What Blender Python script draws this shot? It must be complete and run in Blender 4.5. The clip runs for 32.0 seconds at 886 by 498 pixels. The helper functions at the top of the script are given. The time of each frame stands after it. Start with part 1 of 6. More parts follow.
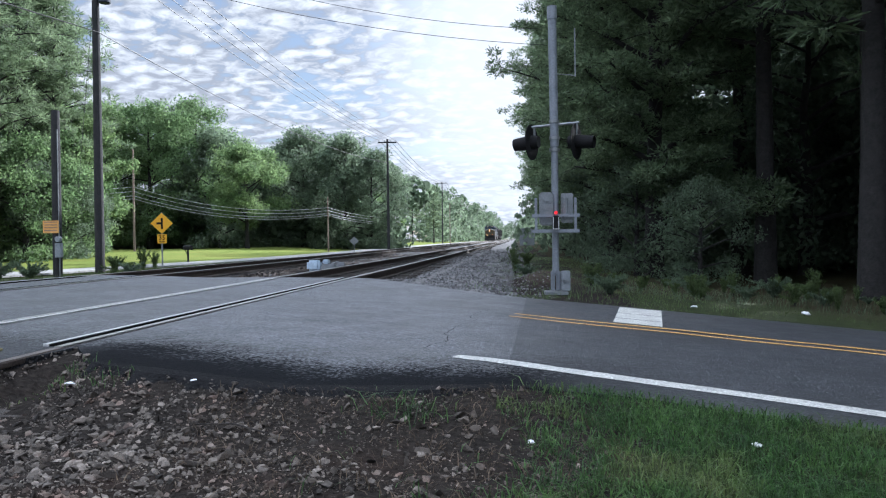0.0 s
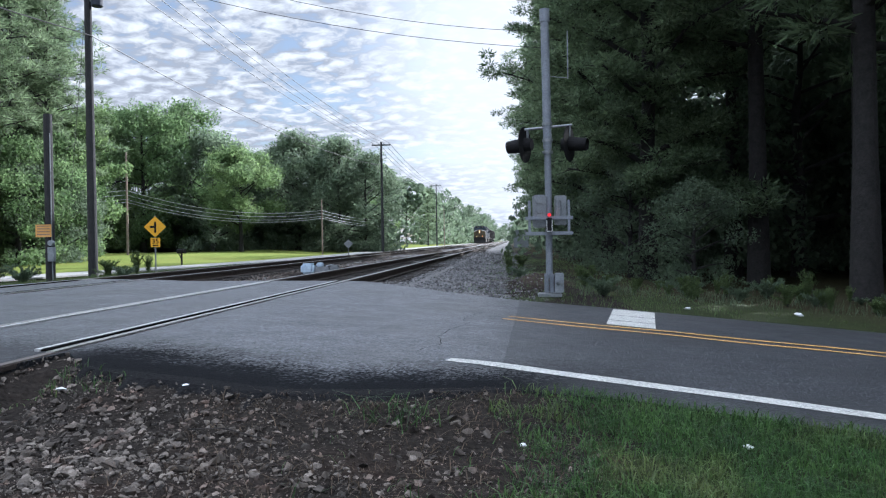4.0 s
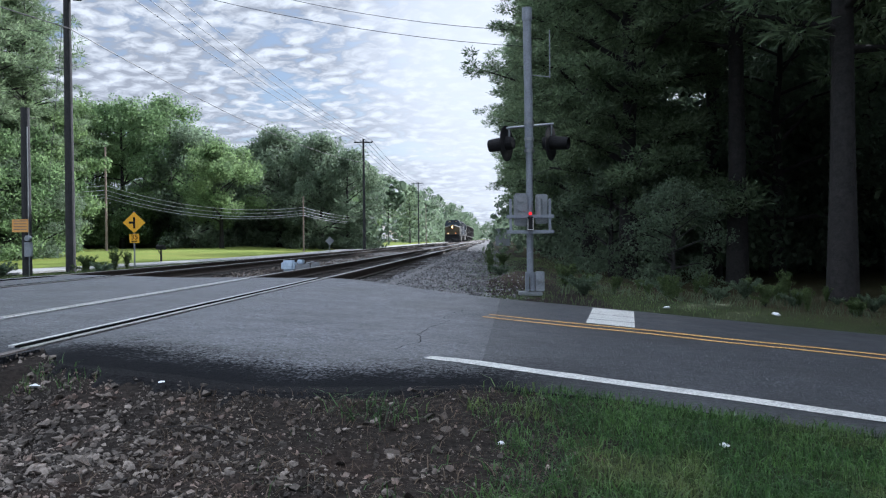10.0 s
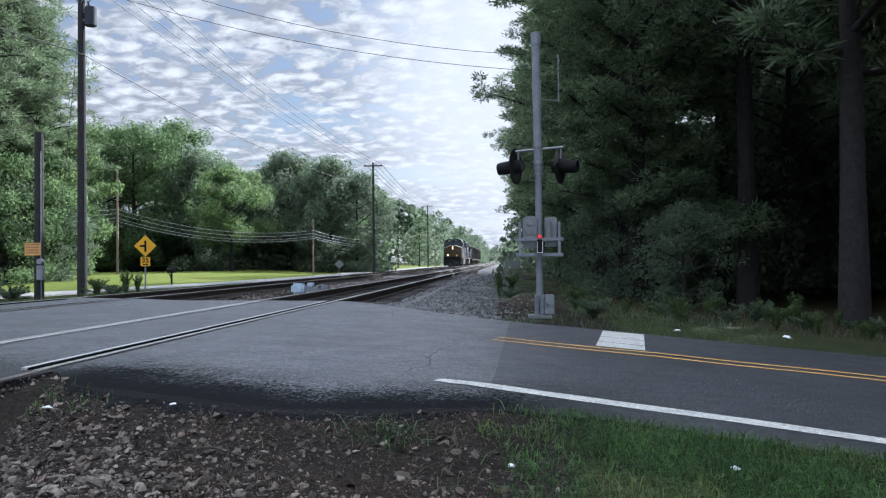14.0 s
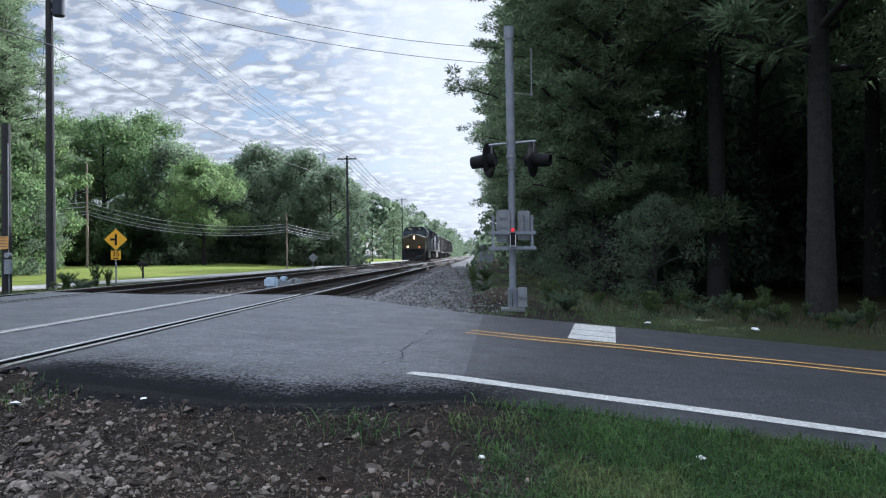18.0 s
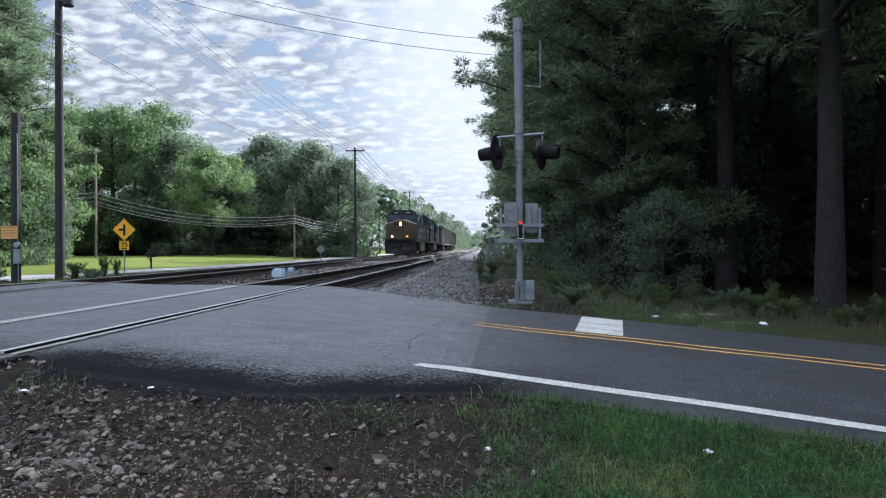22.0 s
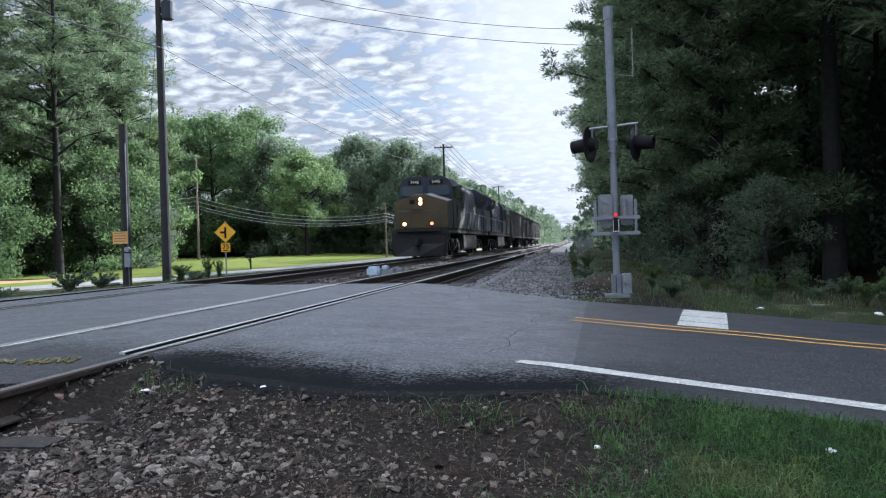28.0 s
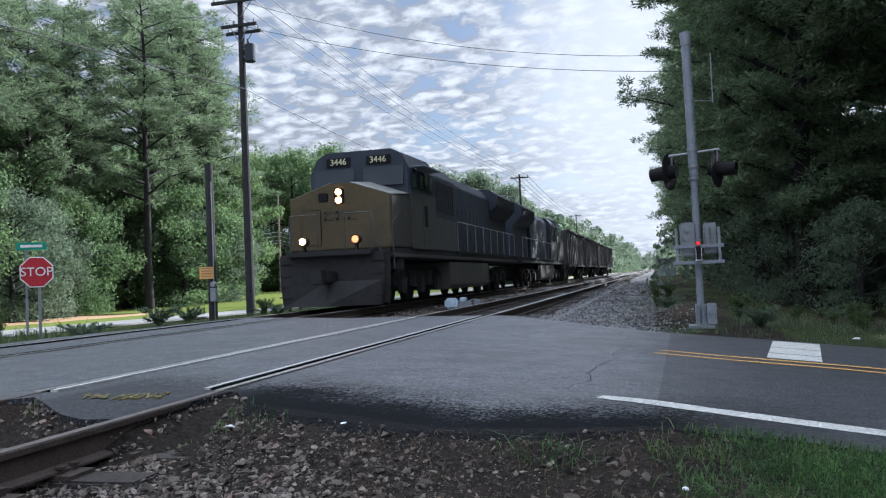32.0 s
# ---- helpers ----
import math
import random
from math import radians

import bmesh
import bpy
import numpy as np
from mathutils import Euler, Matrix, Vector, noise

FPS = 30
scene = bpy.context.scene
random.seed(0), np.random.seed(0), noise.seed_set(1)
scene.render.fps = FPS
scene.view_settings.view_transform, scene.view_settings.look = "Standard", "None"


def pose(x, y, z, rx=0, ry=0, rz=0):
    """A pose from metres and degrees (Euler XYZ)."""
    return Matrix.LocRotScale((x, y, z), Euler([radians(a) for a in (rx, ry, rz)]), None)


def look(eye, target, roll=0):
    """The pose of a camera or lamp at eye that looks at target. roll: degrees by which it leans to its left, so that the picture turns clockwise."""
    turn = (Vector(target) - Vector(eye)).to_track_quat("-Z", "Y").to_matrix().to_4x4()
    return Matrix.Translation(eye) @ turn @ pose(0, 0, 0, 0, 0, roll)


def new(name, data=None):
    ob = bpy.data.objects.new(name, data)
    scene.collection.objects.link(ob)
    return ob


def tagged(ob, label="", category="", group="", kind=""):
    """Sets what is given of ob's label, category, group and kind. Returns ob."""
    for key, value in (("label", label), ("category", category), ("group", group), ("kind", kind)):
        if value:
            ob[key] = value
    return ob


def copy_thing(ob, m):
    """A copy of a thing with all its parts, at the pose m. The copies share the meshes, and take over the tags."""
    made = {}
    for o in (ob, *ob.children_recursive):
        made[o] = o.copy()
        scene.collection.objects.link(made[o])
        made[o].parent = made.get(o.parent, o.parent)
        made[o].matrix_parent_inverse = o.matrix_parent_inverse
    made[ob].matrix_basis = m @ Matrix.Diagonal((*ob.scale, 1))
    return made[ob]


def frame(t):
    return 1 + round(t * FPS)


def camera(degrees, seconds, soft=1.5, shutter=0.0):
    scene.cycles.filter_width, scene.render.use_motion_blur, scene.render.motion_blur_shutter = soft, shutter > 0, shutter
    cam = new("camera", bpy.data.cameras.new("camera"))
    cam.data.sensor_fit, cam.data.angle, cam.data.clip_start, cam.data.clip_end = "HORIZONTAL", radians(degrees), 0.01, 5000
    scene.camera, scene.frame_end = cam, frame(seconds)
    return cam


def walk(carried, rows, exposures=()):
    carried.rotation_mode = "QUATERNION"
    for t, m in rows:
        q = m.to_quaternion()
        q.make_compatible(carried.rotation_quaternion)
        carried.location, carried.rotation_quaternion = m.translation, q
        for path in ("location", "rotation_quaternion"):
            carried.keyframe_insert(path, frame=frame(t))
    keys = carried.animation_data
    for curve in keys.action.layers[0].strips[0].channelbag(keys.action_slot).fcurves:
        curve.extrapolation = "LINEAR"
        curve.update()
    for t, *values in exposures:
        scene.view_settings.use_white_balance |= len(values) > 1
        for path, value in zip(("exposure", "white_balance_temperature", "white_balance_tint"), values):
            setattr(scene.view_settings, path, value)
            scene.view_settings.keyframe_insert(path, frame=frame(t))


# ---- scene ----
cam = camera(57.22, 32.0, soft=1.2)
PATH = [
    (0, pose(-0.009, 0.016, 0.688, 89.304, 0.713, 5.268)),
    (0.5, pose(-0.014, 0.011, 0.689, 89.152, 0.623, 5.816)),
    (1, pose(-0.019, 0.006, 0.686, 89.114, 0.274, 6.097)),
    (1.5, pose(-0.021, 0.009, 0.688, 89.089, 0.297, 6.096)),
    (2, pose(-0.017, 0.013, 0.688, 89.175, 0.599, 5.761)),
    (2.5, pose(-0.008, 0.011, 0.689, 89.320, 0.652, 5.152)),
    (4.5, pose(0.004, 0.022, 0.695, 89.602, 1.204, 4.597)),
    (5, pose(-0.002, 0.039, 0.696, 90.198, 1.749, 4.180)),
    (5.5, pose(0.012, 0.039, 0.697, 90.667, 1.177, 2.972)),
    (6, pose(0.017, 0.035, 0.692, 90.377, 0.585, 2.344)),
    (6.5, pose(0.015, 0.027, 0.695, 90.058, 0.791, 2.597)),
    (7, pose(0.013, 0.026, 0.695, 90.003, 1.171, 2.937)),
    (7.5, pose(0.014, 0.022, 0.694, 90.073, 1.025, 3.016)),
    (8, pose(0.012, 0.015, 0.690, 90.062, 1.217, 3.257)),
    (8.5, pose(0.012, 0.017, 0.691, 89.976, 1.300, 3.585)),
    (9, pose(0.014, 0.021, 0.691, 89.705, 1.220, 3.738)),
    (9.5, pose(0.018, 0.027, 0.689, 89.317, 1.029, 3.504)),
    (10, pose(0.015, 0.026, 0.692, 89.303, 0.538, 3.587)),
    (10.5, pose(0.011, 0.035, 0.691, 89.424, 0.354, 3.840)),
    (11, pose(0.012, 0.042, 0.689, 89.521, 0.618, 3.781)),
    (11.5, pose(0.018, 0.038, 0.690, 89.549, 1.007, 3.327)),
    (12, pose(0.018, 0.030, 0.694, 89.822, 0.859, 3.424)),
    (12.5, pose(0.010, 0.029, 0.694, 89.903, 0.676, 3.900)),
    (13, pose(0.014, 0.015, 0.691, 89.909, 1.057, 3.813)),
    (13.5, pose(0.020, 0.010, 0.693, 90.395, 1.030, 3.614)),
    (14, pose(0.015, -0.002, 0.689, 90.939, 0.572, 4.250)),
    (14.5, pose(0.016, -0.004, 0.689, 91.204, 0.670, 4.906)),
    (16.5, pose(0.025, -0.046, 0.691, 91.528, 1.258, 4.946)),
    (17, pose(0.027, -0.042, 0.690, 90.978, 0.477, 3.842)),
    (17.5, pose(0.027, -0.036, 0.692, 90.774, 0.245, 2.894)),
    (18, pose(0.033, -0.028, 0.691, 90.449, 0.636, 2.449)),
    (18.5, pose(0.030, -0.030, 0.688, 90.020, 0.886, 2.502)),
    (19, pose(0.025, -0.029, 0.690, 90.078, 0.773, 2.801)),
    (19.5, pose(0.028, -0.025, 0.689, 90.577, 0.613, 2.310)),
    (20, pose(0.034, -0.020, 0.682, 90.446, 1.128, 1.281)),
    (20.5, pose(0.045, -0.021, 0.684, 90.363, 1.240, 1.284)),
    (21, pose(0.035, -0.022, 0.685, 90.551, 0.740, 2.094)),
    (21.5, pose(0.031, -0.022, 0.686, 90.383, 0.529, 2.668)),
    (22, pose(0.031, -0.018, 0.686, 89.921, 0.256, 2.962)),
    (22.5, pose(0.024, -0.018, 0.692, 89.793, 0.917, 3.478)),
    (23, pose(0.018, -0.008, 0.692, 89.363, 1.533, 3.671)),
    (23.5, pose(0.014, -0.009, 0.691, 88.693, 1.254, 4.258)),
    (24, pose(0.010, 0.002, 0.687, 88.925, 1.301, 4.554)),
    (24.5, pose(0.015, -0.007, 0.688, 89.140, 1.704, 4.833)),
    (25, pose(0.013, -0.001, 0.691, 88.987, 2.219, 5.313)),
    (25.5, pose(0.008, -0.009, 0.690, 88.850, 2.415, 6.142)),
    (26, pose(-0.003, -0.013, 0.693, 88.933, 2.452, 7.218)),
    (26.5, pose(-0.010, -0.017, 0.696, 89.178, 2.310, 7.998)),
    (28.5, pose(-0.036, -0.020, 0.704, 89.755, 1.578, 9.896)),
    (29, pose(-0.044, -0.011, 0.706, 89.882, 1.385, 10.576)),
    (29.5, pose(-0.050, -0.005, 0.705, 90.260, 0.584, 10.422)),
    (30, pose(-0.056, -0.012, 0.712, 90.765, 0.797, 10.306)),
    (30.5, pose(-0.047, -0.018, 0.708, 91.402, 1.808, 11.246)),
    (31, pose(-0.043, 0.005, 0.719, 91.934, 1.669, 12.318)),
    (31.5, pose(-0.025, -0.006, 0.722, 92.275, 1.696, 13.456)),
    (32, pose(-0.032, 0.001, 0.726, 92.037, 2.465, 14.778)),
]
EXPOSURES = [(0, 1.27, 5520, 12), (5, 1.24, 5520, 12), (6, 1.07, 5520, 12), (18, 1.1, 5520, 12), (19, 1.2, 5520, 12), (20, 1.12, 5520, 12), (22, 1.11, 5520, 12), (24, 1.16, 5520, 12), (26, 1.18, 5520, 12), (28, 1.14, 5520, 12), (32, 1.06, 5520, 12)]
walk(cam, PATH, EXPOSURES)

# ---- world and sun ----
SUN_AZ, SUN_EL = 39.0, 28.0      # degrees to the right of the track's far end, and up


def sky_world():
    w = bpy.data.worlds.new("world")
    scene.world = w
    w.use_nodes = True
    nt = w.node_tree
    nt.nodes.clear()
    n, ln = nt.nodes.new, nt.links.new
    out, bg, sky = n("ShaderNodeOutputWorld"), n("ShaderNodeBackground"), n("ShaderNodeTexSky")
    sky.sky_type, sky.sun_disc = "NISHITA", False
    sky.sun_elevation, sky.sun_rotation = radians(SUN_EL), radians(SUN_AZ)
    sky.air_density, sky.dust_density = 1.0, 0.8
    bg.inputs[1].default_value = 0.1
    tc, sep = n("ShaderNodeTexCoord"), n("ShaderNodeSeparateXYZ")
    ln(tc.outputs["Generated"], sep.inputs[0])

    def math_node(op, a, b=None, v=0.0):
        m = n("ShaderNodeMath")
        m.operation = op
        ln(a, m.inputs[0])
        if b is not None:
            ln(b, m.inputs[1])
        else:
            m.inputs[1].default_value = v
        return m.outputs[0]
    up = math_node("MAXIMUM", sep.outputs[2], v=0.0)
    z = math_node("ADD", up, v=0.20)
    px, py = math_node("DIVIDE", sep.outputs[0], z), math_node("DIVIDE", sep.outputs[1], z)
    com = n("ShaderNodeCombineXYZ")
    ln(px, com.inputs[0]), ln(py, com.inputs[1])
    mp = n("ShaderNodeMapping")
    mp.inputs["Rotation"].default_value = (0, 0, radians(28))
    mp.inputs["Scale"].default_value = (1.0, 1.1, 1.0)
    ln(com.outputs[0], mp.inputs[0])

    def noise_tex(scale, detail, rough, dist=0.0):
        t = n("ShaderNodeTexNoise")
        t.inputs["Scale"].default_value, t.inputs["Detail"].default_value = scale, detail
        t.inputs["Roughness"].default_value, t.inputs["Distortion"].default_value = rough, dist
        ln(mp.outputs[0], t.inputs["Vector"])
        return t.outputs["Fac"]
    small, big = noise_tex(15.0, 4.0, 0.6, 0.5), noise_tex(1.9, 3.0, 0.5)
    vor = n("ShaderNodeTexVoronoi")
    vor.feature = "SMOOTH_F1"
    vor.inputs["Scale"].default_value, vor.inputs["Smoothness"].default_value = 15.5, 0.5
    wob = n("ShaderNodeTexNoise")
    wob.inputs["Scale"].default_value, wob.inputs["Detail"].default_value = 6.0, 3.0
    ln(mp.outputs[0], wob.inputs["Vector"])
    bent = n("ShaderNodeMix")
    bent.data_type = "VECTOR"
    bent.inputs["Factor"].default_value = 0.1
    ln(mp.outputs[0], bent.inputs["A"]), ln(wob.outputs["Color"], bent.inputs["B"])
    ln(bent.outputs["Result"], vor.inputs["Vector"])
    cell = math_node("SUBTRACT", math_node("MULTIPLY", vor.outputs["Distance"], v=-1.0), v=-0.9)      # high in the middle of each cloudlet
    both = math_node("ADD", math_node("ADD", math_node("MULTIPLY", small, v=0.42), math_node("MULTIPLY", big, v=0.58)), math_node("MULTIPLY", cell, v=0.24))
    puff = math_node("ADD", math_node("MULTIPLY", small, v=0.72), math_node("MULTIPLY", cell, v=0.3))
    cover = n("ShaderNodeMapRange")
    cover.inputs["From Min"].default_value, cover.inputs["From Max"].default_value = 0.45, 0.59
    cover.inputs["To Min"].default_value = 0.4
    cover.interpolation_type = "SMOOTHSTEP"
    ln(both, cover.inputs["Value"])
    shade = n("ShaderNodeValToRGB")
    shade.color_ramp.elements[0].position, shade.color_ramp.elements[0].color = 0.42, (2.15, 2.2, 2.28, 1)
    shade.color_ramp.elements[1].position, shade.color_ramp.elements[1].color = 0.62, (4.5, 4.52, 4.42, 1)
    ln(puff, shade.inputs[0])
    # thin cloud glows round the veiled sun
    nor = n("ShaderNodeVectorMath")
    nor.operation = "DOT_PRODUCT"
    ln(tc.outputs["Generated"], nor.inputs[0])
    a, e = radians(4), radians(13)
    nor.inputs[1].default_value = (math.sin(a) * math.cos(e), math.cos(a) * math.cos(e), math.sin(e))
    glow = n("ShaderNodeMapRange")
    glow.inputs["From Min"].default_value, glow.inputs["From Max"].default_value = 0.955, 1.0
    glow.inputs["To Min"].default_value, glow.inputs["To Max"].default_value = 0.0, 1.0
    glow.interpolation_type = "SMOOTHERSTEP"
    ln(nor.outputs["Value"], glow.inputs["Value"])
    dim = n("ShaderNodeVectorMath")      # open sky between the clouds, seen through thin haze
    dim.operation = "SCALE"
    dim.inputs["Scale"].default_value = 0.6
    ln(sky.outputs[0], dim.inputs[0])
    mix = n("ShaderNodeMix")
    mix.data_type = "RGBA"
    ln(cover.outputs[0], mix.inputs["Factor"]), ln(dim.outputs[0], mix.inputs["A"]), ln(shade.outputs[0], mix.inputs["B"])
    mix2 = n("ShaderNodeMix")
    mix2.data_type = "RGBA"
    mix2.inputs["B"].default_value = (4.7, 4.7, 4.6, 1)
    ln(math_node("MULTIPLY", glow.outputs[0], v=0.85), mix2.inputs["Factor"]), ln(mix.outputs["Result"], mix2.inputs["A"])
    # a veil of cloud is brighter towards the zenith
    rise = n("ShaderNodeMapRange")
    rise.inputs["From Min"].default_value, rise.inputs["From Max"].default_value = 0.34, 0.75
    rise.inputs["To Min"].default_value, rise.inputs["To Max"].default_value = 1.0, 3.7
    ln(up, rise.inputs["Value"])
    lift = n("ShaderNodeVectorMath")
    lift.operation = "SCALE"
    ln(mix2.outputs["Result"], lift.inputs[0]), ln(rise.outputs[0], lift.inputs["Scale"])
    ln(lift.outputs[0], bg.inputs[0]), ln(bg.outputs[0], out.inputs[0])


sky_world()
sun = new("sun", bpy.data.lights.new("sun", "SUN"))
sun.data.energy, sun.data.angle, sun.data.color = 5.5, radians(0.8), (1.0, 0.94, 0.85)
_a, _e = radians(SUN_AZ), radians(SUN_EL)
sun.matrix_world = look((40 * math.sin(_a), 40 * math.cos(_a), 40 * math.tan(_e)), (0, 0, 0))

# ---- materials ----


def surface(name, c1, c2, scale=6.0, rough=0.8, bump=0.2, fine=60.0, metal=0.0, c3=None, big=0.6, leaf=0.0, spec=0.4, vary=0.0, island=0.0, bump_scale=None, grit=0.35, rvar=0.0):
    """Two colours mixed by noise at two scales, fine relief, optional third colour in broad stains."""
    m = bpy.data.materials.new(name)
    m.use_nodes = True
    nt = m.node_tree
    n, ln = nt.nodes.new, nt.links.new
    b = nt.nodes["Principled BSDF"]
    tc = n("ShaderNodeTexCoord")

    def tex(s, detail=4.0, r=0.6):
        t = n("ShaderNodeTexNoise")
        t.inputs["Scale"].default_value, t.inputs["Detail"].default_value, t.inputs["Roughness"].default_value = s, detail, r
        ln(tc.outputs["Object"], t.inputs["Vector"])
        return t.outputs["Fac"]

    def mixer(fac, a, bb):
        x = n("ShaderNodeMix")
        x.data_type = "RGBA"
        ln(fac, x.inputs["Factor"])
        for k, v in (("A", a), ("B", bb)):
            if isinstance(v, tuple):
                x.inputs[k].default_value = (*v, 1)
            else:
                ln(v, x.inputs[k])
        return x.outputs["Result"]

    def steep(fac, lo, hi):
        r = n("ShaderNodeMapRange")
        r.inputs["From Min"].default_value, r.inputs["From Max"].default_value = lo, hi
        ln(fac, r.inputs["Value"])
        return r.outputs[0]
    grain = tex(fine, 3.0)
    col = mixer(steep(tex(scale), 0.35, 0.65), c1, c2)
    if c3:
        col = mixer(steep(tex(big, 5.0), 0.5, 0.68), col, c3)
    speck = mixer(steep(grain, 0.3, 0.75), tuple((0.6 - 0.3 * grit) * x for x in c1), tuple(min(1, (1.4 + grit) * x) for x in c2))
    x = n("ShaderNodeMix")
    x.data_type = "RGBA"
    x.inputs["Factor"].default_value = grit
    ln(col, x.inputs["A"]), ln(speck, x.inputs["B"])
    col = x.outputs["Result"]
    if vary or island:
        hsv = n("ShaderNodeHueSaturation")
        if island:
            src = n("ShaderNodeNewGeometry").outputs["Random Per Island"]
        else:
            src = n("ShaderNodeObjectInfo").outputs["Random"]
        r = n("ShaderNodeMapRange")
        k = vary or island
        r.inputs["To Min"].default_value, r.inputs["To Max"].default_value = 1 - k, 1 + k
        ln(src, r.inputs["Value"])
        ln(r.outputs[0], hsv.inputs["Value"]), ln(col, hsv.inputs["Color"])
        col = hsv.outputs[0]
    ln(col, b.inputs["Base Color"])
    b.inputs["Roughness"].default_value, b.inputs["Metallic"].default_value = rough, metal
    b.inputs["Specular IOR Level"].default_value = spec
    if rvar:
        rr = n("ShaderNodeMapRange")
        rr.inputs["From Min"].default_value, rr.inputs["From Max"].default_value = 0.35, 0.65
        rr.inputs["To Min"].default_value, rr.inputs["To Max"].default_value = rough - rvar, min(1.0, rough + rvar)
        ln(tex(2.2, 8.0, 0.75), rr.inputs["Value"])
        ln(rr.outputs[0], b.inputs["Roughness"])
    if bump:
        bp = n("ShaderNodeBump")
        bp.inputs["Strength"].default_value, bp.inputs["Distance"].default_value = bump, 0.02
        ln(tex(bump_scale or fine, 4.0), bp.inputs["Height"])
        ln(bp.outputs[0], b.inputs["Normal"])
    if leaf:
        tr, ms = n("ShaderNodeBsdfTranslucent"), n("ShaderNodeMixShader")
        hs = n("ShaderNodeHueSaturation")
        hs.inputs["Value"].default_value, hs.inputs["Saturation"].default_value = 1.9, 0.95
        ln(col, hs.inputs["Color"]), ln(hs.outputs[0], tr.inputs[0])
        ms.inputs[0].default_value = leaf
        ln(b.outputs[0], ms.inputs[1]), ln(tr.outputs[0], ms.inputs[2])
        ln(ms.outputs[0], nt.nodes["Material Output"].inputs[0])
    return m


def asphalt(name, dark, light, stain, rough, chip=62.0, relief=1.0, joins=None):
    """Worn asphalt: stone chips of differing grey in dark binder, with broad stains."""
    m = bpy.data.materials.new(name)
    m.use_nodes = True
    nt = m.node_tree
    n, ln = nt.nodes.new, nt.links.new
    b = nt.nodes["Principled BSDF"]
    tc = n("ShaderNodeTexCoord")

    def tex(s, detail=4.0, r=0.6):
        t = n("ShaderNodeTexNoise")
        t.inputs["Scale"].default_value, t.inputs["Detail"].default_value, t.inputs["Roughness"].default_value = s, detail, r
        ln(tc.outputs["Object"], t.inputs["Vector"])
        return t.outputs["Fac"]

    def ranged(fac, lo, hi, a=0.0, z=1.0):
        r = n("ShaderNodeMapRange")
        r.inputs["From Min"].default_value, r.inputs["From Max"].default_value = lo, hi
        r.inputs["To Min"].default_value, r.inputs["To Max"].default_value = a, z
        ln(fac, r.inputs["Value"])
        return r.outputs[0]

    def mixer(fac, a, c):
        x = n("ShaderNodeMix")
        x.data_type = "RGBA"
        ln(fac, x.inputs["Factor"])
        for k, v in (("A", a), ("B", c)):
            if isinstance(v, tuple):
                x.inputs[k].default_value = (*v, 1)
            else:
                ln(v, x.inputs[k])
        return x.outputs["Result"]
    vor = n("ShaderNodeTexVoronoi")
    vor.inputs["Scale"].default_value = chip
    ln(tc.outputs["Object"], vor.inputs["Vector"])
    sep = n("ShaderNodeSeparateColor")
    ln(vor.outputs["Color"], sep.inputs[0])
    col = mixer(ranged(sep.outputs[0], 0.4, 1.0), dark, light)
    col = mixer(ranged(vor.outputs["Distance"], 0.45, 0.75), col, tuple(0.5 * k for k in dark))
    col = mixer(ranged(tex(9.0, 5.0, 0.7), 0.42, 0.72, 0.0, 0.55), col, tuple(0.8 * k for k in dark))
    col = mixer(ranged(tex(0.7, 6.0, 0.65), 0.47, 0.66, 0.0, 0.75), col, stain)
    # tar spread along the broken edge by the rails
    sp = n("ShaderNodeSeparateXYZ")
    ln(tc.outputs["Object"], sp.inputs[0])

    def calc(op, p, q):
        k = n("ShaderNodeMath")
        k.operation = op
        for i, v in enumerate((p, q)):
            if isinstance(v, float):
                k.inputs[i].default_value = v
            else:
                ln(v, k.inputs[i])
        return k.outputs[0]
    bow = calc("MULTIPLY", calc("ABSOLUTE", calc("ADD", sp.outputs[0], 1.1), 0.0), 0.36)
    off = calc("SUBTRACT", calc("SUBTRACT", sp.outputs[1], bow), 4.17)
    off = calc("ADD", off, calc("MULTIPLY", calc("SUBTRACT", tex(3.0, 5.0, 0.7), 0.5), 0.9))
    off = calc("ADD", off, calc("MULTIPLY", calc("SUBTRACT", sep.outputs[0], 0.5), 0.5))
    if joins:
        # worn gradually into the newer surface beside it
        lean = calc("SUBTRACT", sp.outputs[0], calc("MULTIPLY", calc("SUBTRACT", sp.outputs[1], 4.6), 0.029))
        lean = calc("ADD", lean, calc("MULTIPLY", calc("SUBTRACT", tex(2.4, 6.0, 0.7), 0.5), 0.6))
        col = mixer(ranged(lean, -0.4, -0.05), col, mixer(ranged(sep.outputs[0], 0.4, 1.0), joins[0], joins[1]))
    tar = calc("MULTIPLY", ranged(off, 0.45, 1.3, 1.0, 0.0), calc("MULTIPLY", calc("MULTIPLY", ranged(sp.outputs[0], -3.2, -2.6, 0.62, 1.0), ranged(sp.outputs[0], -4.8, -4.1)), ranged(sp.outputs[0], 0.0, 1.1, 1.0, 0.0)))
    col = mixer(tar, col, (0.007, 0.0075, 0.009))
    ln(col, b.inputs["Base Color"])
    ln(calc("MULTIPLY", ranged(tar, 0.0, 1.0, 0.5, 0.06), 1.0), b.inputs["Specular IOR Level"])
    ln(calc("MAXIMUM", ranged(tex(2.4, 7.0, 0.75), 0.35, 0.65, rough - 0.06, rough + 0.06), calc("MULTIPLY", tar, 0.97)), b.inputs["Roughness"])
    mul = n("ShaderNodeMath")
    mul.operation = "MULTIPLY"
    ln(sep.outputs[1], mul.inputs[0]), ln(ranged(vor.outputs["Distance"], 0.2, 0.7, 1.0, 0.0), mul.inputs[1])
    bp = n("ShaderNodeBump")
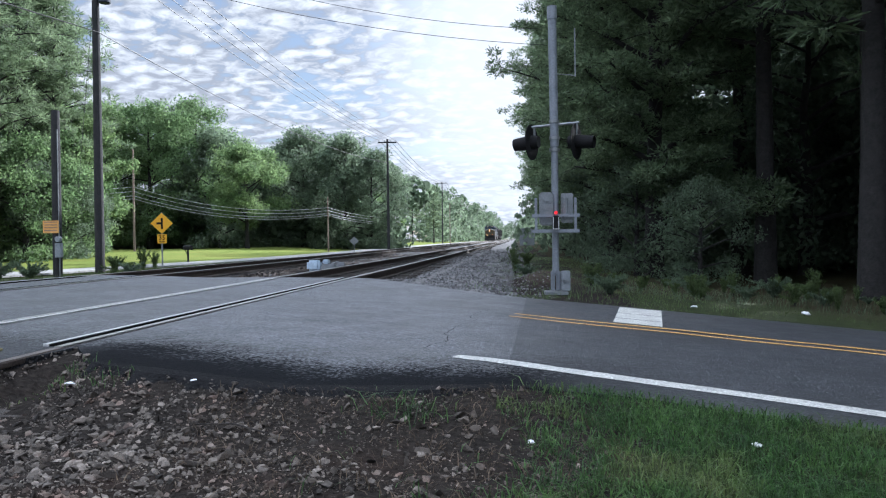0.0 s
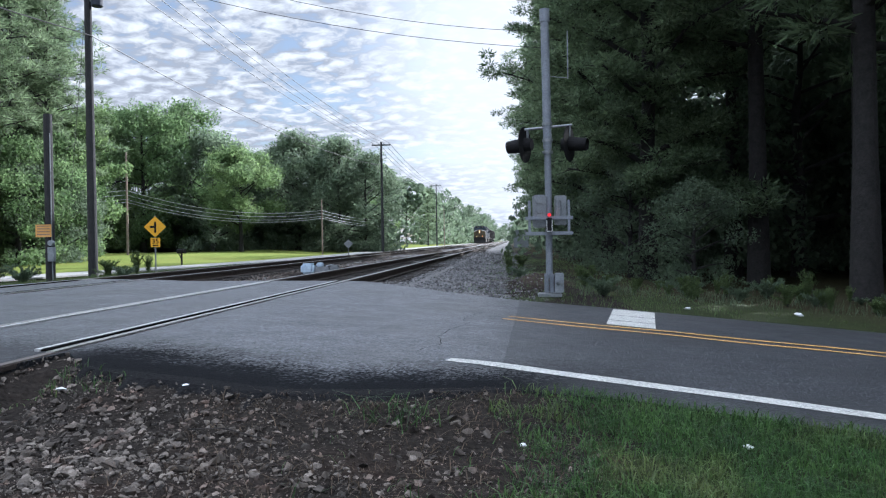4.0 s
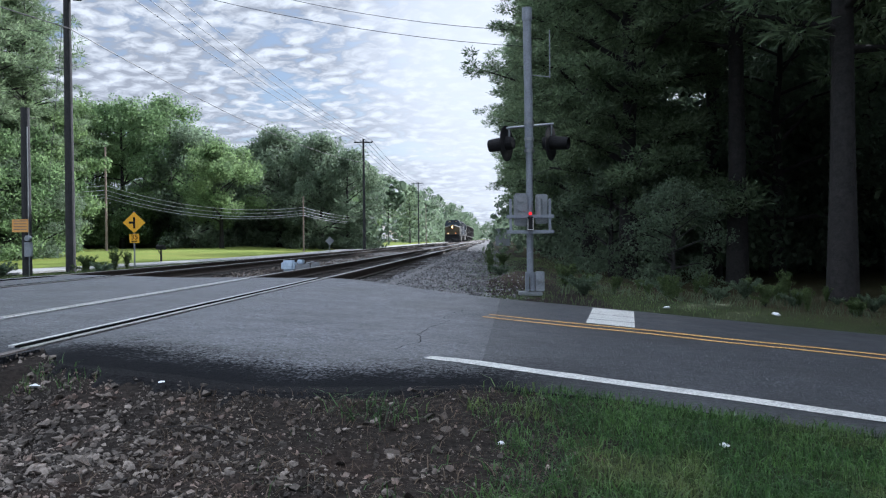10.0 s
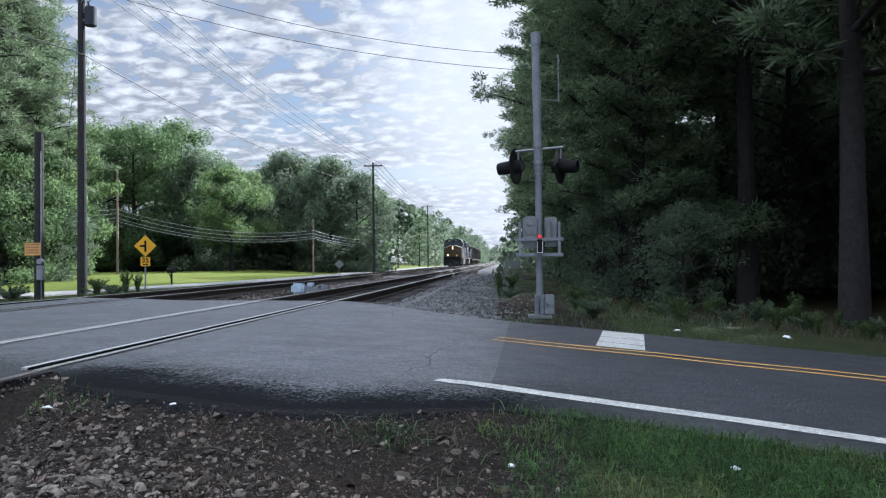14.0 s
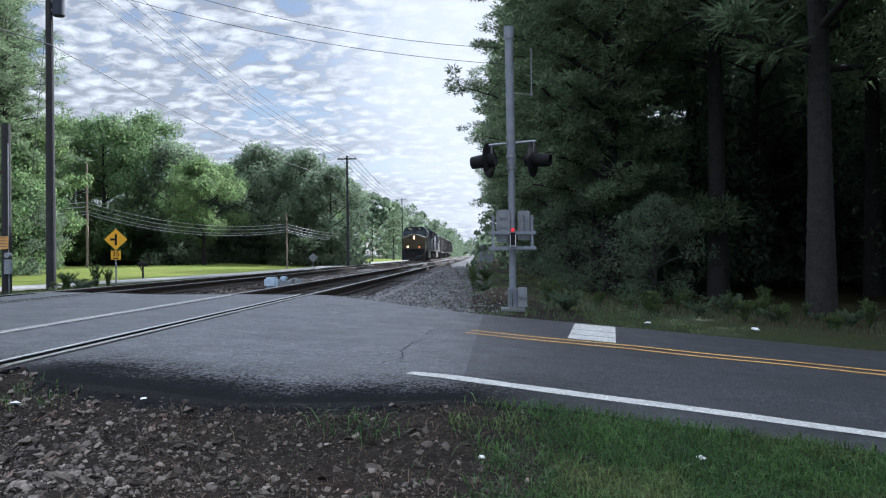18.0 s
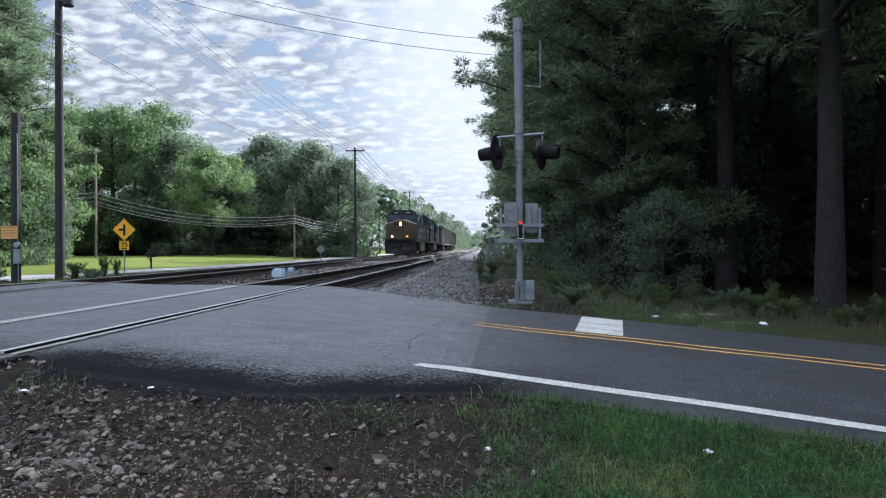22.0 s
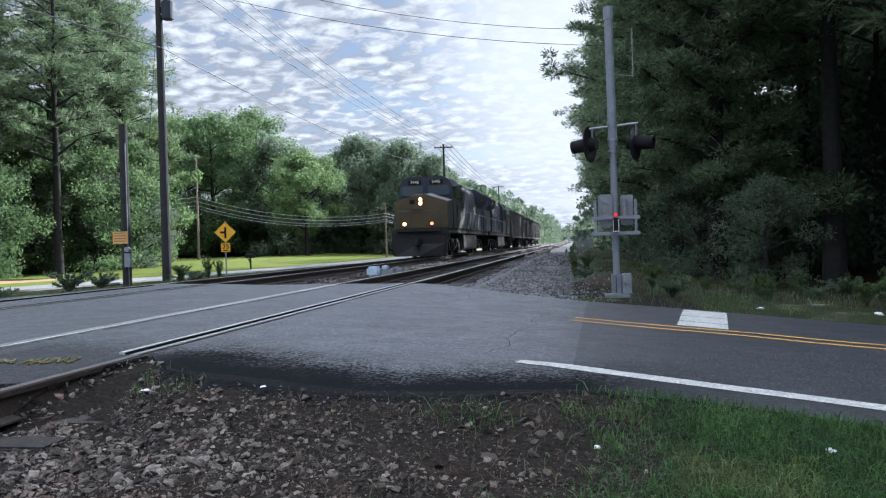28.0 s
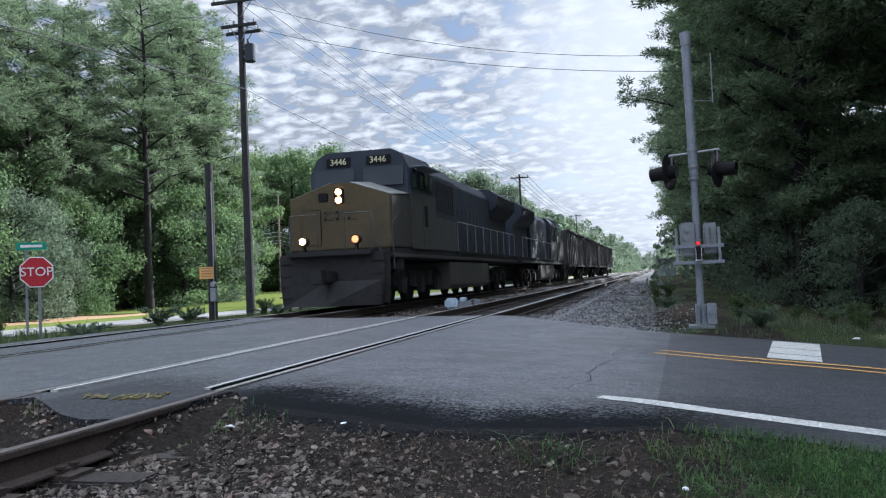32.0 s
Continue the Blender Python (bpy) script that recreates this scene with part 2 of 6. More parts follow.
    bp.inputs["Strength"].default_value, bp.inputs["Distance"].default_value = relief, 0.006
    ln(mul.outputs[0], bp.inputs["Height"])
    bp2 = n("ShaderNodeBump")
    bp2.inputs["Strength"].default_value, bp2.inputs["Distance"].default_value = 0.6, 0.02
    ln(tex(7.0, 5.0), bp2.inputs["Height"]), ln(bp.outputs[0], bp2.inputs["Normal"])
    ln(bp2.outputs[0], b.inputs["Normal"])
    return m


def glowing(name, colour, strength):
    m = bpy.data.materials.new(name)
    m.use_nodes = True
    b = m.node_tree.nodes["Principled BSDF"]
    b.inputs["Base Color"].default_value = (*colour, 1)
    b.inputs["Emission Color"].default_value = (*colour, 1)
    b.inputs["Emission Strength"].default_value = strength
    return m


def glass(name, colour=(0.02, 0.025, 0.03), rough=0.05):
    m = bpy.data.materials.new(name)
    m.use_nodes = True
    b = m.node_tree.nodes["Principled BSDF"]
    b.inputs["Base Color"].default_value = (*colour, 1)
    b.inputs["Roughness"].default_value = rough
    return m


ASPHALT_OLD = asphalt("asphalt_old", (0.026, 0.028, 0.033), (0.215, 0.23, 0.265), (0.024, 0.025, 0.028), 0.48, 64.0, 1.1, ((0.022, 0.024, 0.029), (0.085, 0.09, 0.1)))
ASPHALT_NEW = asphalt("asphalt_new", (0.022, 0.024, 0.029), (0.085, 0.09, 0.1), (0.017, 0.018, 0.02), 0.56, 55.0, 0.8)
GAP = surface("flangeway_shade_black", (0.004, 0.004, 0.004), (0.009, 0.009, 0.009), 8, 1.0, 0.3, 40, spec=0.0)
TAR = surface("asphalt_edge", (0.007, 0.007, 0.008), (0.016, 0.016, 0.017), 5, 0.92, 1.2, 50, spec=0.06, grit=0.6)
PAINT_WHITE = surface("white_road_paint", (0.34, 0.34, 0.31), (0.52, 0.52, 0.48), 12, 0.65, 0.8, 60, c3=(0.22, 0.22, 0.22), big=5.0, grit=0.6)
PAINT_YELLOW = surface("yellow_road_paint", (0.4, 0.22, 0.06), (0.5, 0.29, 0.085), 9, 0.65, 0.6, 60, c3=(0.24, 0.16, 0.07), big=3.0, grit=0.6)
PAINT_FADED = surface("faded_yellow_marking", (0.09, 0.078, 0.032), (0.19, 0.16, 0.06), 25, 0.8, 0.5, 110)
STEEL_WORN = surface("polished_rail_steel", (0.4, 0.385, 0.375), (0.52, 0.51, 0.5), 3, 0.3, 0.15, 40, metal=0.85)
WORN_EDGE = surface("worn_edge_strip", (0.42, 0.42, 0.42), (0.56, 0.56, 0.55), 6, 0.45, 0.3, 40, metal=0.4)
STEEL_DULL = surface("dull_rail_steel", (0.075, 0.062, 0.055), (0.13, 0.11, 0.098), 5, 0.62, 0.3, 60, metal=0.3)
STEEL_RUST = surface("rusty_steel", (0.032, 0.024, 0.02), (0.062, 0.046, 0.038), 7, 0.85, 0.4, 70)
SLEEPER = surface("weathered_timber", (0.02, 0.017, 0.015), (0.048, 0.041, 0.036), 9, 0.9, 0.8, 50, vary=0.25)
STONE = surface("ballast_stone", (0.03, 0.026, 0.024), (0.175, 0.152, 0.13), 5, 0.85, 0.5, 60, c3=(0.13, 0.075, 0.055), big=4.0, island=0.8, spec=0.25)
STONE_GREY = surface("grey_ballast_stone", (0.065, 0.065, 0.068), (0.2, 0.2, 0.205), 5, 0.85, 0.5, 60, c3=(0.12, 0.105, 0.095), big=1.0, island=0.6, spec=0.25)
STONE_FAR = surface("grey_ballast", (0.05, 0.048, 0.048), (0.15, 0.147, 0.147), 9, 0.9, 2.0, 16, c3=(0.09, 0.07, 0.055), big=0.8, grit=0.8)
DIRT = surface("dark_cindery_soil", (0.012, 0.0103, 0.009), (0.026, 0.022, 0.019), 4, 0.97, 1.5, 30, c3=(0.033, 0.02, 0.015), big=1.2, spec=0.05, grit=0.6)
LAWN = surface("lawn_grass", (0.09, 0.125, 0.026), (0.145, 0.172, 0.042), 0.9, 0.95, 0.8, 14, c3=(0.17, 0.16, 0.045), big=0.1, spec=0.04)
CLAY = surface("orange_clay_soil", (0.3, 0.17, 0.09), (0.38, 0.25, 0.14), 1.5, 0.95, 0.6, 12)
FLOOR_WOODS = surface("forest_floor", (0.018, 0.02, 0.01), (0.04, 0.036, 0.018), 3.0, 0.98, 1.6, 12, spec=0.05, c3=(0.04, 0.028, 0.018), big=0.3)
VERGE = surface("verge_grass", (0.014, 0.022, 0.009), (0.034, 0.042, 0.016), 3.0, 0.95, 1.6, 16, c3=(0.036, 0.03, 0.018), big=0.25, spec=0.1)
MULCH = surface("brown_leaf_mould", (0.024, 0.019, 0.016), (0.05, 0.038, 0.031), 5.0, 0.97, 1.5, 22, c3=(0.036, 0.036, 0.02), big=1.0, spec=0.05, grit=0.6)
CONCRETE = surface("pale_road_surface", (0.17, 0.17, 0.165), (0.23, 0.23, 0.225), 1.5, 0.85, 0.4, 50)
GRASS = surface("grass_blade", (0.016, 0.045, 0.014), (0.065, 0.125, 0.034), 3.5, 0.55, 0, 30, c3=(0.13, 0.145, 0.055), big=1.6, leaf=0.35, island=0.6)
WEED = surface("weed_leaf", (0.035, 0.062, 0.018), (0.07, 0.1, 0.032), 2.5, 0.7, 0, 30, leaf=0.35, island=0.3)
DRY = surface("dry_stalk", (0.03, 0.02, 0.014), (0.12, 0.09, 0.06), 9, 0.9, 0, 30, island=0.3)
LEAF_A = surface("broadleaf_green", (0.046, 0.084, 0.036), (0.1, 0.15, 0.062), 0.35, 0.6, 0, 5, leaf=0.6, island=0.28, spec=0.3)
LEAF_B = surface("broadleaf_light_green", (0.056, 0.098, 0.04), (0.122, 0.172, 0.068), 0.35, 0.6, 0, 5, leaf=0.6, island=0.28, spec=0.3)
# Leaf green greyed and blued: distance haze put into the colour.
LEAF_C = surface("broadleaf_haze_green", (0.058, 0.085, 0.056), (0.102, 0.136, 0.084), 0.35, 0.6, 0, 5, leaf=0.55, island=0.28, spec=0.3)
NEEDLE = surface("pine_needles", (0.06, 0.092, 0.05), (0.112, 0.15, 0.08), 0.5, 0.65, 0, 6, leaf=0.5, island=0.4, spec=0.3)
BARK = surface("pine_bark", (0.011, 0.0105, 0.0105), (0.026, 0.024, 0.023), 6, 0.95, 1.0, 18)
POLE_WOOD = surface("creosoted_pole", (0.017, 0.018, 0.02), (0.034, 0.034, 0.036), 4, 0.9, 0.7, 30)
POLE_PALE = surface("weathered_pole", (0.16, 0.12, 0.1), (0.24, 0.19, 0.16), 4, 0.9, 0.7, 30)
GALV = surface("galvanised_metal", (0.18, 0.195, 0.21), (0.27, 0.285, 0.3), 6, 0.45, 0.15, 50, metal=0.65)
SILVER = surface("silver_paint", (0.16, 0.18, 0.21), (0.23, 0.25, 0.285), 5, 0.5, 0.15, 50, metal=0.2)
BLACK = surface("black_paint", (0.008, 0.008, 0.009), (0.016, 0.016, 0.017), 6, 0.8, 0.2, 50, spec=0.15)
GREY_BOX = surface("grey_enamel", (0.17, 0.19, 0.215), (0.24, 0.26, 0.28), 5, 0.5, 0.1, 40)
SIGN_YELLOW = surface("yellow_sign_sheet", (0.8, 0.36, 0.01), (0.85, 0.42, 0.02), 3, 0.45, 0.05, 30)
SIGN_RED = surface("red_sign_sheet", (0.33, 0.012, 0.022), (0.42, 0.02, 0.03), 3, 0.45, 0.05, 30)
SIGN_WHITE = surface("white_sign_sheet", (0.75, 0.75, 0.75), (0.82, 0.82, 0.82), 3, 0.45, 0.05, 30)
SIGN_GREEN = surface("green_sign_sheet", (0.01, 0.2, 0.13), (0.015, 0.26, 0.17), 3, 0.45, 0.05, 30)
SIGN_ORANGE = surface("faded_orange_plate", (0.6, 0.28, 0.07), (0.68, 0.36, 0.12), 4, 0.7, 0.1, 30)
NAVY = surface("dark_blue_engine_paint", (0.016, 0.022, 0.036), (0.03, 0.038, 0.055), 1.5, 0.72, 0.1, 30, c3=(0.045, 0.045, 0.05), big=0.5)
# Dusty yellow, darkened and greyed to carry the nose's shade and haze.
GOLD = surface("dusty_shaded_yellow_paint", (0.068, 0.054, 0.03), (0.096, 0.076, 0.042), 1.5, 0.7, 0.1, 30, c3=(0.05, 0.044, 0.034), big=0.8, spec=0.2)
GRIME = surface("grimy_underframe", (0.009, 0.009, 0.01), (0.022, 0.021, 0.021), 4, 0.8, 0.4, 30)
ENGINE_GREY = surface("grey_engine_paint", (0.2, 0.21, 0.22), (0.27, 0.28, 0.29), 2, 0.5, 0.1, 30, c3=(0.14, 0.13, 0.13), big=0.8)
HOPPER_PAINT = surface("dusty_dark_hopper_paint", (0.034, 0.033, 0.034), (0.062, 0.058, 0.057), 1.2, 0.75, 0.3, 25, c3=(0.075, 0.066, 0.06), big=0.4)
COAL = surface("coal_load", (0.01, 0.01, 0.01), (0.03, 0.03, 0.03), 4, 0.7, 1.0, 9)
WINDOW = glass("cab_window_glass", (0.03, 0.04, 0.05))
LAMP = glowing("lit_headlight", (1.0, 0.47, 0.17), 6.0)
LAMP_DIM = glowing("lit_ditch_light", (1.0, 0.3, 0.1), 1.0)
RED_LAMP = glowing("lit_red_lens", (0.85, 0.015, 0.02), 0.45)
RED_LENS = surface("red_lens", (0.3, 0.01, 0.02), (0.36, 0.015, 0.03), 5, 0.2, 0, 20)
PLASTIC = surface("white_litter", (0.7, 0.72, 0.76), (0.8, 0.82, 0.85), 20, 0.6, 0.2, 60)
BLUE_TARP = surface("pale_blue_cover", (0.34, 0.44, 0.58), (0.46, 0.55, 0.66), 6, 0.6, 0.4, 12)
WIRE = surface("black_cable", (0.02, 0.02, 0.022), (0.04, 0.04, 0.042), 4, 0.6, 0, 30)
WIRE_PALE = surface("aluminium_cable", (0.34, 0.35, 0.37), (0.42, 0.43, 0.45), 4, 0.5, 0, 30)

# ---- mesh tools ----


class Geo:
    """Collects points and faces in metres."""

    def __init__(self):
        self.v, self.f = [], []

    def add(self, v, f):
        k = len(self.v)
        self.v += [tuple(p) for p in v]
        self.f += [tuple(i + k for i in q) for q in f]
        return self

    def box(self, x0, x1, y0, y1, z0, z1):
        return self.add([(x0, y0, z0), (x1, y0, z0), (x1, y1, z0), (x0, y1, z0), (x0, y0, z1), (x1, y0, z1), (x1, y1, z1), (x0, y1, z1)],
                        [(0, 3, 2, 1), (4, 5, 6, 7), (0, 1, 5, 4), (1, 2, 6, 5), (2, 3, 7, 6), (3, 0, 4, 7)])

    def prism(self, prof, a0, a1, axis="y", taper=None):
        """A closed outline, drawn out along one axis. On y the outline is (x, z), on x (y, z), on z (x, y)."""
        def put(p, a):
            return {"y": (p[0], a, p[1]), "x": (a, p[0], p[1]), "z": (p[0], p[1], a)}[axis]
        n = len(prof)
        second = taper or prof
        return self.add([put(p, a0) for p in prof] + [put(p, a1) for p in second],
                        [tuple(range(n))[::-1], tuple(range(n, 2 * n))] + [(i, (i + 1) % n, n + (i + 1) % n, n + i) for i in range(n)])

    def rod(self, p0, p1, r0, r1=None, n=8, caps=True):
        p0, p1 = Vector(p0), Vector(p1)
        r1 = r0 if r1 is None else r1
        d = (p1 - p0).normalized()
        u = d.orthogonal().normalized()
        w = d.cross(u)
        ring = [(u * math.cos(2 * math.pi * i / n) + w * math.sin(2 * math.pi * i / n)) for i in range(n)]
        f = [(i, (i + 1) % n, n + (i + 1) % n, n + i) for i in range(n)]
        if caps:
            f += [tuple(range(n))[::-1], tuple(range(n, 2 * n))]
        return self.add([p0 + q * r0 for q in ring] + [p1 + q * r1 for q in ring], f)

    def loft(self, pts, radii, n=8, caps=True):
        """One bent, tapering bar through the points."""
        pts = [Vector(p) for p in pts]
        rings = []
        u = None
        for i, p in enumerate(pts):
            d = (pts[min(i + 1, len(pts) - 1)] - pts[max(i - 1, 0)]).normalized()
            u = d.orthogonal().normalized() if u is None else (u - d * u.dot(d)).normalized()
            w = d.cross(u)
            rings += [p + (u * math.cos(2 * math.pi * k / n) + w * math.sin(2 * math.pi * k / n)) * radii[i] for k in range(n)]
        f = [(i * n + k, i * n + (k + 1) % n, (i + 1) * n + (k + 1) % n, (i + 1) * n + k) for i in range(len(pts) - 1) for k in range(n)]
        if caps:
            m = (len(pts) - 1) * n
            f += [tuple(range(n))[::-1], tuple(range(m, m + n))]
        return self.add(rings, f)

    def tube(self, pts, r, n=6):
        return self.loft(pts, [r] * len(pts), n)

    def ball(self, c, r, n=8, m=5, sq=(1, 1, 1)):
        v = [(c[0], c[1], c[2] + r * sq[2])]
        for j in range(1, m):
            for i in range(n):
                a, b = 2 * math.pi * i / n, math.pi * j / m
                v.append((c[0] + r * sq[0] * math.sin(b) * math.cos(a), c[1] + r * sq[1] * math.sin(b) * math.sin(a), c[2] + r * sq[2] * math.cos(b)))
        v.append((c[0], c[1], c[2] - r * sq[2]))
        f = [(0, 1 + i, 1 + (i + 1) % n) for i in range(n)]
        for j in range(m - 2):
            f += [(1 + j * n + i, 1 + (j + 1) * n + i, 1 + (j + 1) * n + (i + 1) % n, 1 + j * n + (i + 1) % n) for i in range(n)]
        k = len(v) - 1
        f += [(k, 1 + (m - 2) * n + (i + 1) % n, 1 + (m - 2) * n + i) for i in range(n)]
        return self.add(v, f)

    def mesh(self, name, material, bevel=0.0, smooth=False):
        me = bpy.data.meshes.new(name)
        me.from_pydata(self.v, [], self.f)
        if bevel:
            bm = bmesh.new()
            bm.from_mesh(me)
            bmesh.ops.bevel(bm, geom=[e for e in bm.edges if len(e.link_faces) == 2 and e.calc_face_angle(0) > 0.5], offset=bevel, segments=2, affect="EDGES", clamp_overlap=True)
            bm.to_mesh(me)
            bm.free()
        if smooth:
            me.shade_smooth()
        me.materials.append(material)
        me.update()
        return me


def part(name, geo, material, parent=None, label="", bevel=0.0, smooth=False):
    """One mesh object, under a thing or a part."""
    ob = new(name, geo.mesh(name, material, bevel, smooth) if isinstance(geo, Geo) else geo)
    ob.parent = parent
    return tagged(ob, label)


def thing(name, label, category, m=None, group="", kind=""):
    ob = new(name)
    ob.matrix_world = m or Matrix()
    return tagged(ob, label, category, group, kind)


def quads(name, centre, u, v, material, tri=False):
    """A mesh of many small flat pieces, given by their middles and half sides (arrays)."""
    n = len(centre)
    if tri:
        pts = np.stack([centre - u, centre + u, centre + v], 1).reshape(-1, 3)
        k = 3
    else:
        pts = np.stack([centre - u - 0.35 * v, centre - 0.1 * u + v * -1.0, centre + u + 0.2 * v, centre + 0.15 * u + v], 1).reshape(-1, 3)
        k = 4
    me = bpy.data.meshes.new(name)
    me.vertices.add(n * k)
    me.vertices.foreach_set("co", pts.astype(np.float32).ravel())
    me.loops.add(n * k)
    me.loops.foreach_set("vertex_index", np.arange(n * k, dtype=np.int32))
    me.polygons.add(n)
    me.polygons.foreach_set("loop_start", np.arange(0, n * k, k, dtype=np.int32))
    me.polygons.foreach_set("loop_total", np.full(n, k, dtype=np.int32))
    me.update()
    me.validate()
    me.materials.append(material)
    return me


def unit(rng, n):
    d = rng.normal(size=(n, 3))
    return d / np.linalg.norm(d, axis=1)[:, None]


# ---- ground ----
TRACK_1, TRACK_2, GAUGE = -3.78, -8.4, 1.505


def road_z(x):
    """Height of the road across the tracks: a hump at rail height."""
    if x > -2.5:
        return -0.06 * min(x + 2.5, 9.0)
    if x < -9.4:
        return -0.05 * min(-9.4 - x, 6.0)
    return 0.0


def in_poly(x, y, poly):
    c = False
    for (x0, y0), (x1, y1) in zip(poly, poly[1:] + poly[:1]):
        if (y0 > y) != (y1 > y) and x < (x1 - x0) * (y - y0) / (y1 - y0) + x0:
            c = not c
    return c


# outline of the asphalt
NEAR_EDGE = [(60.0, -24.3), (20.0, -4.6), (6.0, 2.2), (1.8, 3.95), (0.95, 4.34), (0.38, 4.63), (-0.06, 4.62), (-0.31, 4.44), (-0.59, 4.27), (-0.89, 4.17), (-1.19, 4.13), (-1.5, 4.16), (-1.78, 4.26), (-2.05, 4.31), (-2.41, 4.47), (-2.7, 4.8), (-2.93, 5.18), (-3.08, 3.96), (-3.4, 4.06), (-3.7, 4.3), (-4.05, 4.62), (-4.45, 4.95), (-4.8, 3.6), (-5.6, 1.5), (-8.0, -1.0), (-12.0, -4.0), (-18.0, -7.0)]
FAR_EDGE = [(-18.5, 3.0), (-14.0, 7.5), (-11.7, 9.8), (-11.0, 11.4), (-10.9, 13.3), (-10.3, 14.4), (-9.9, 15.6), (-9.5, 17.0), (-7.9, 16.5), (-6.0, 15.3), (-4.4, 15.1), (-2.84, 14.58), (-2.33, 14.02), (-1.66, 13.33), (-1.03, 12.57), (-0.23, 11.75), (0.55, 11.3), (1.3, 11.0), (1.82, 10.65), (2.82, 10.05), (4.17, 9.3), (8.0, 7.4), (20.0, 1.4), (60.0, -18.4)]


def edge_gap(x, y):
    """Distance to the asphalt's near edge."""
    best = 9.0
    for (x0, y0), (x1, y1) in zip(NEAR_EDGE, NEAR_EDGE[1:]):
        dx, dy = x1 - x0, y1 - y0
        s = max(0.0, min(1.0, ((x - x0) * dx + (y - y0) * dy) / (dx * dx + dy * dy)))
        best = min(best, math.hypot(x - x0 - s * dx, y - y0 - s * dy))
    return best


def ground_z(x, y):
    z = road_z(x) - 0.11
    bed = max(0.0, 1 - max(0.0, abs(x - 0.5 * (TRACK_1 + TRACK_2)) - 4.6) / 1.6)
    z = z * (1 - bed) + bed * min(z, -0.205)
    if y > 15 and -2.2 < x < 3.0:
        z = min(z, -0.235 - 0.12 * min(1.0, (x + 2.2) / 2.0))
    k = 0.0
    if -6 < x < 12 and -2 < y < 5.4:
        k = max(0.0, 1 - edge_gap(x, y) / (0.22 + 0.53 * max(0.0, min(1.0, (x + 2.75) / 0.35))))
        z = z * (1 - k) + k * (road_z(x) - 0.006)
    rise = 0.42 * max(0.0, min(1.0, (-x - 22) / 10)) * max(0.0, min(1.0, (y - 45) / 40))
    far = min(1.0, max(0.0, (abs(x) - 10) / 8))
    z = z * (1 - far) + far * (rise - 0.55)
    z += 0.27 * math.exp(-((x - 0.6) / 0.6) ** 2 - ((y - 19.0) / 1.8) ** 2)
    r = math.hypot(x, y)
    z += (1 - k) * 0.035 * noise.noise(Vector((x * 0.7, y * 0.7, 0))) + min(0.3, 0.004 * r) * noise.noise(Vector((x * 0.05, y * 0.05, 3)))
    if r < 7 and y < 4.6:
        z += (1 - k) * 0.02 * noise.noise(Vector((x * 3.1, y * 3.1, 5)))
    return z


def steps(dense0, dense1, step, far, ratio):
    a = list(np.arange(dense0, dense1 + 1e-6, step))
    d, v = step, dense1
    while v < far:
        d *= ratio
        v += d
        a.append(v)
    d, v = step, dense0
    while v > -far:
        d *= ratio
        v -= d
        a.insert(0, v)
    return a


ROAD_POLY = NEAR_EDGE + FAR_EDGE
PALE_NEAR = [(-24.0, -30.0), (-22.0, 5.0), (-20.2, 20.0), (-18.2, 33.0), (-16.3, 48.0), (-15.4, 62.0), (-15.6, 80.0), (-16.8, 120.0), (-17.5, 400.0)]


def pale_x(y):
    return float(np.interp(y, [p[1] for p in PALE_NEAR], [p[0] for p in PALE_NEAR]))


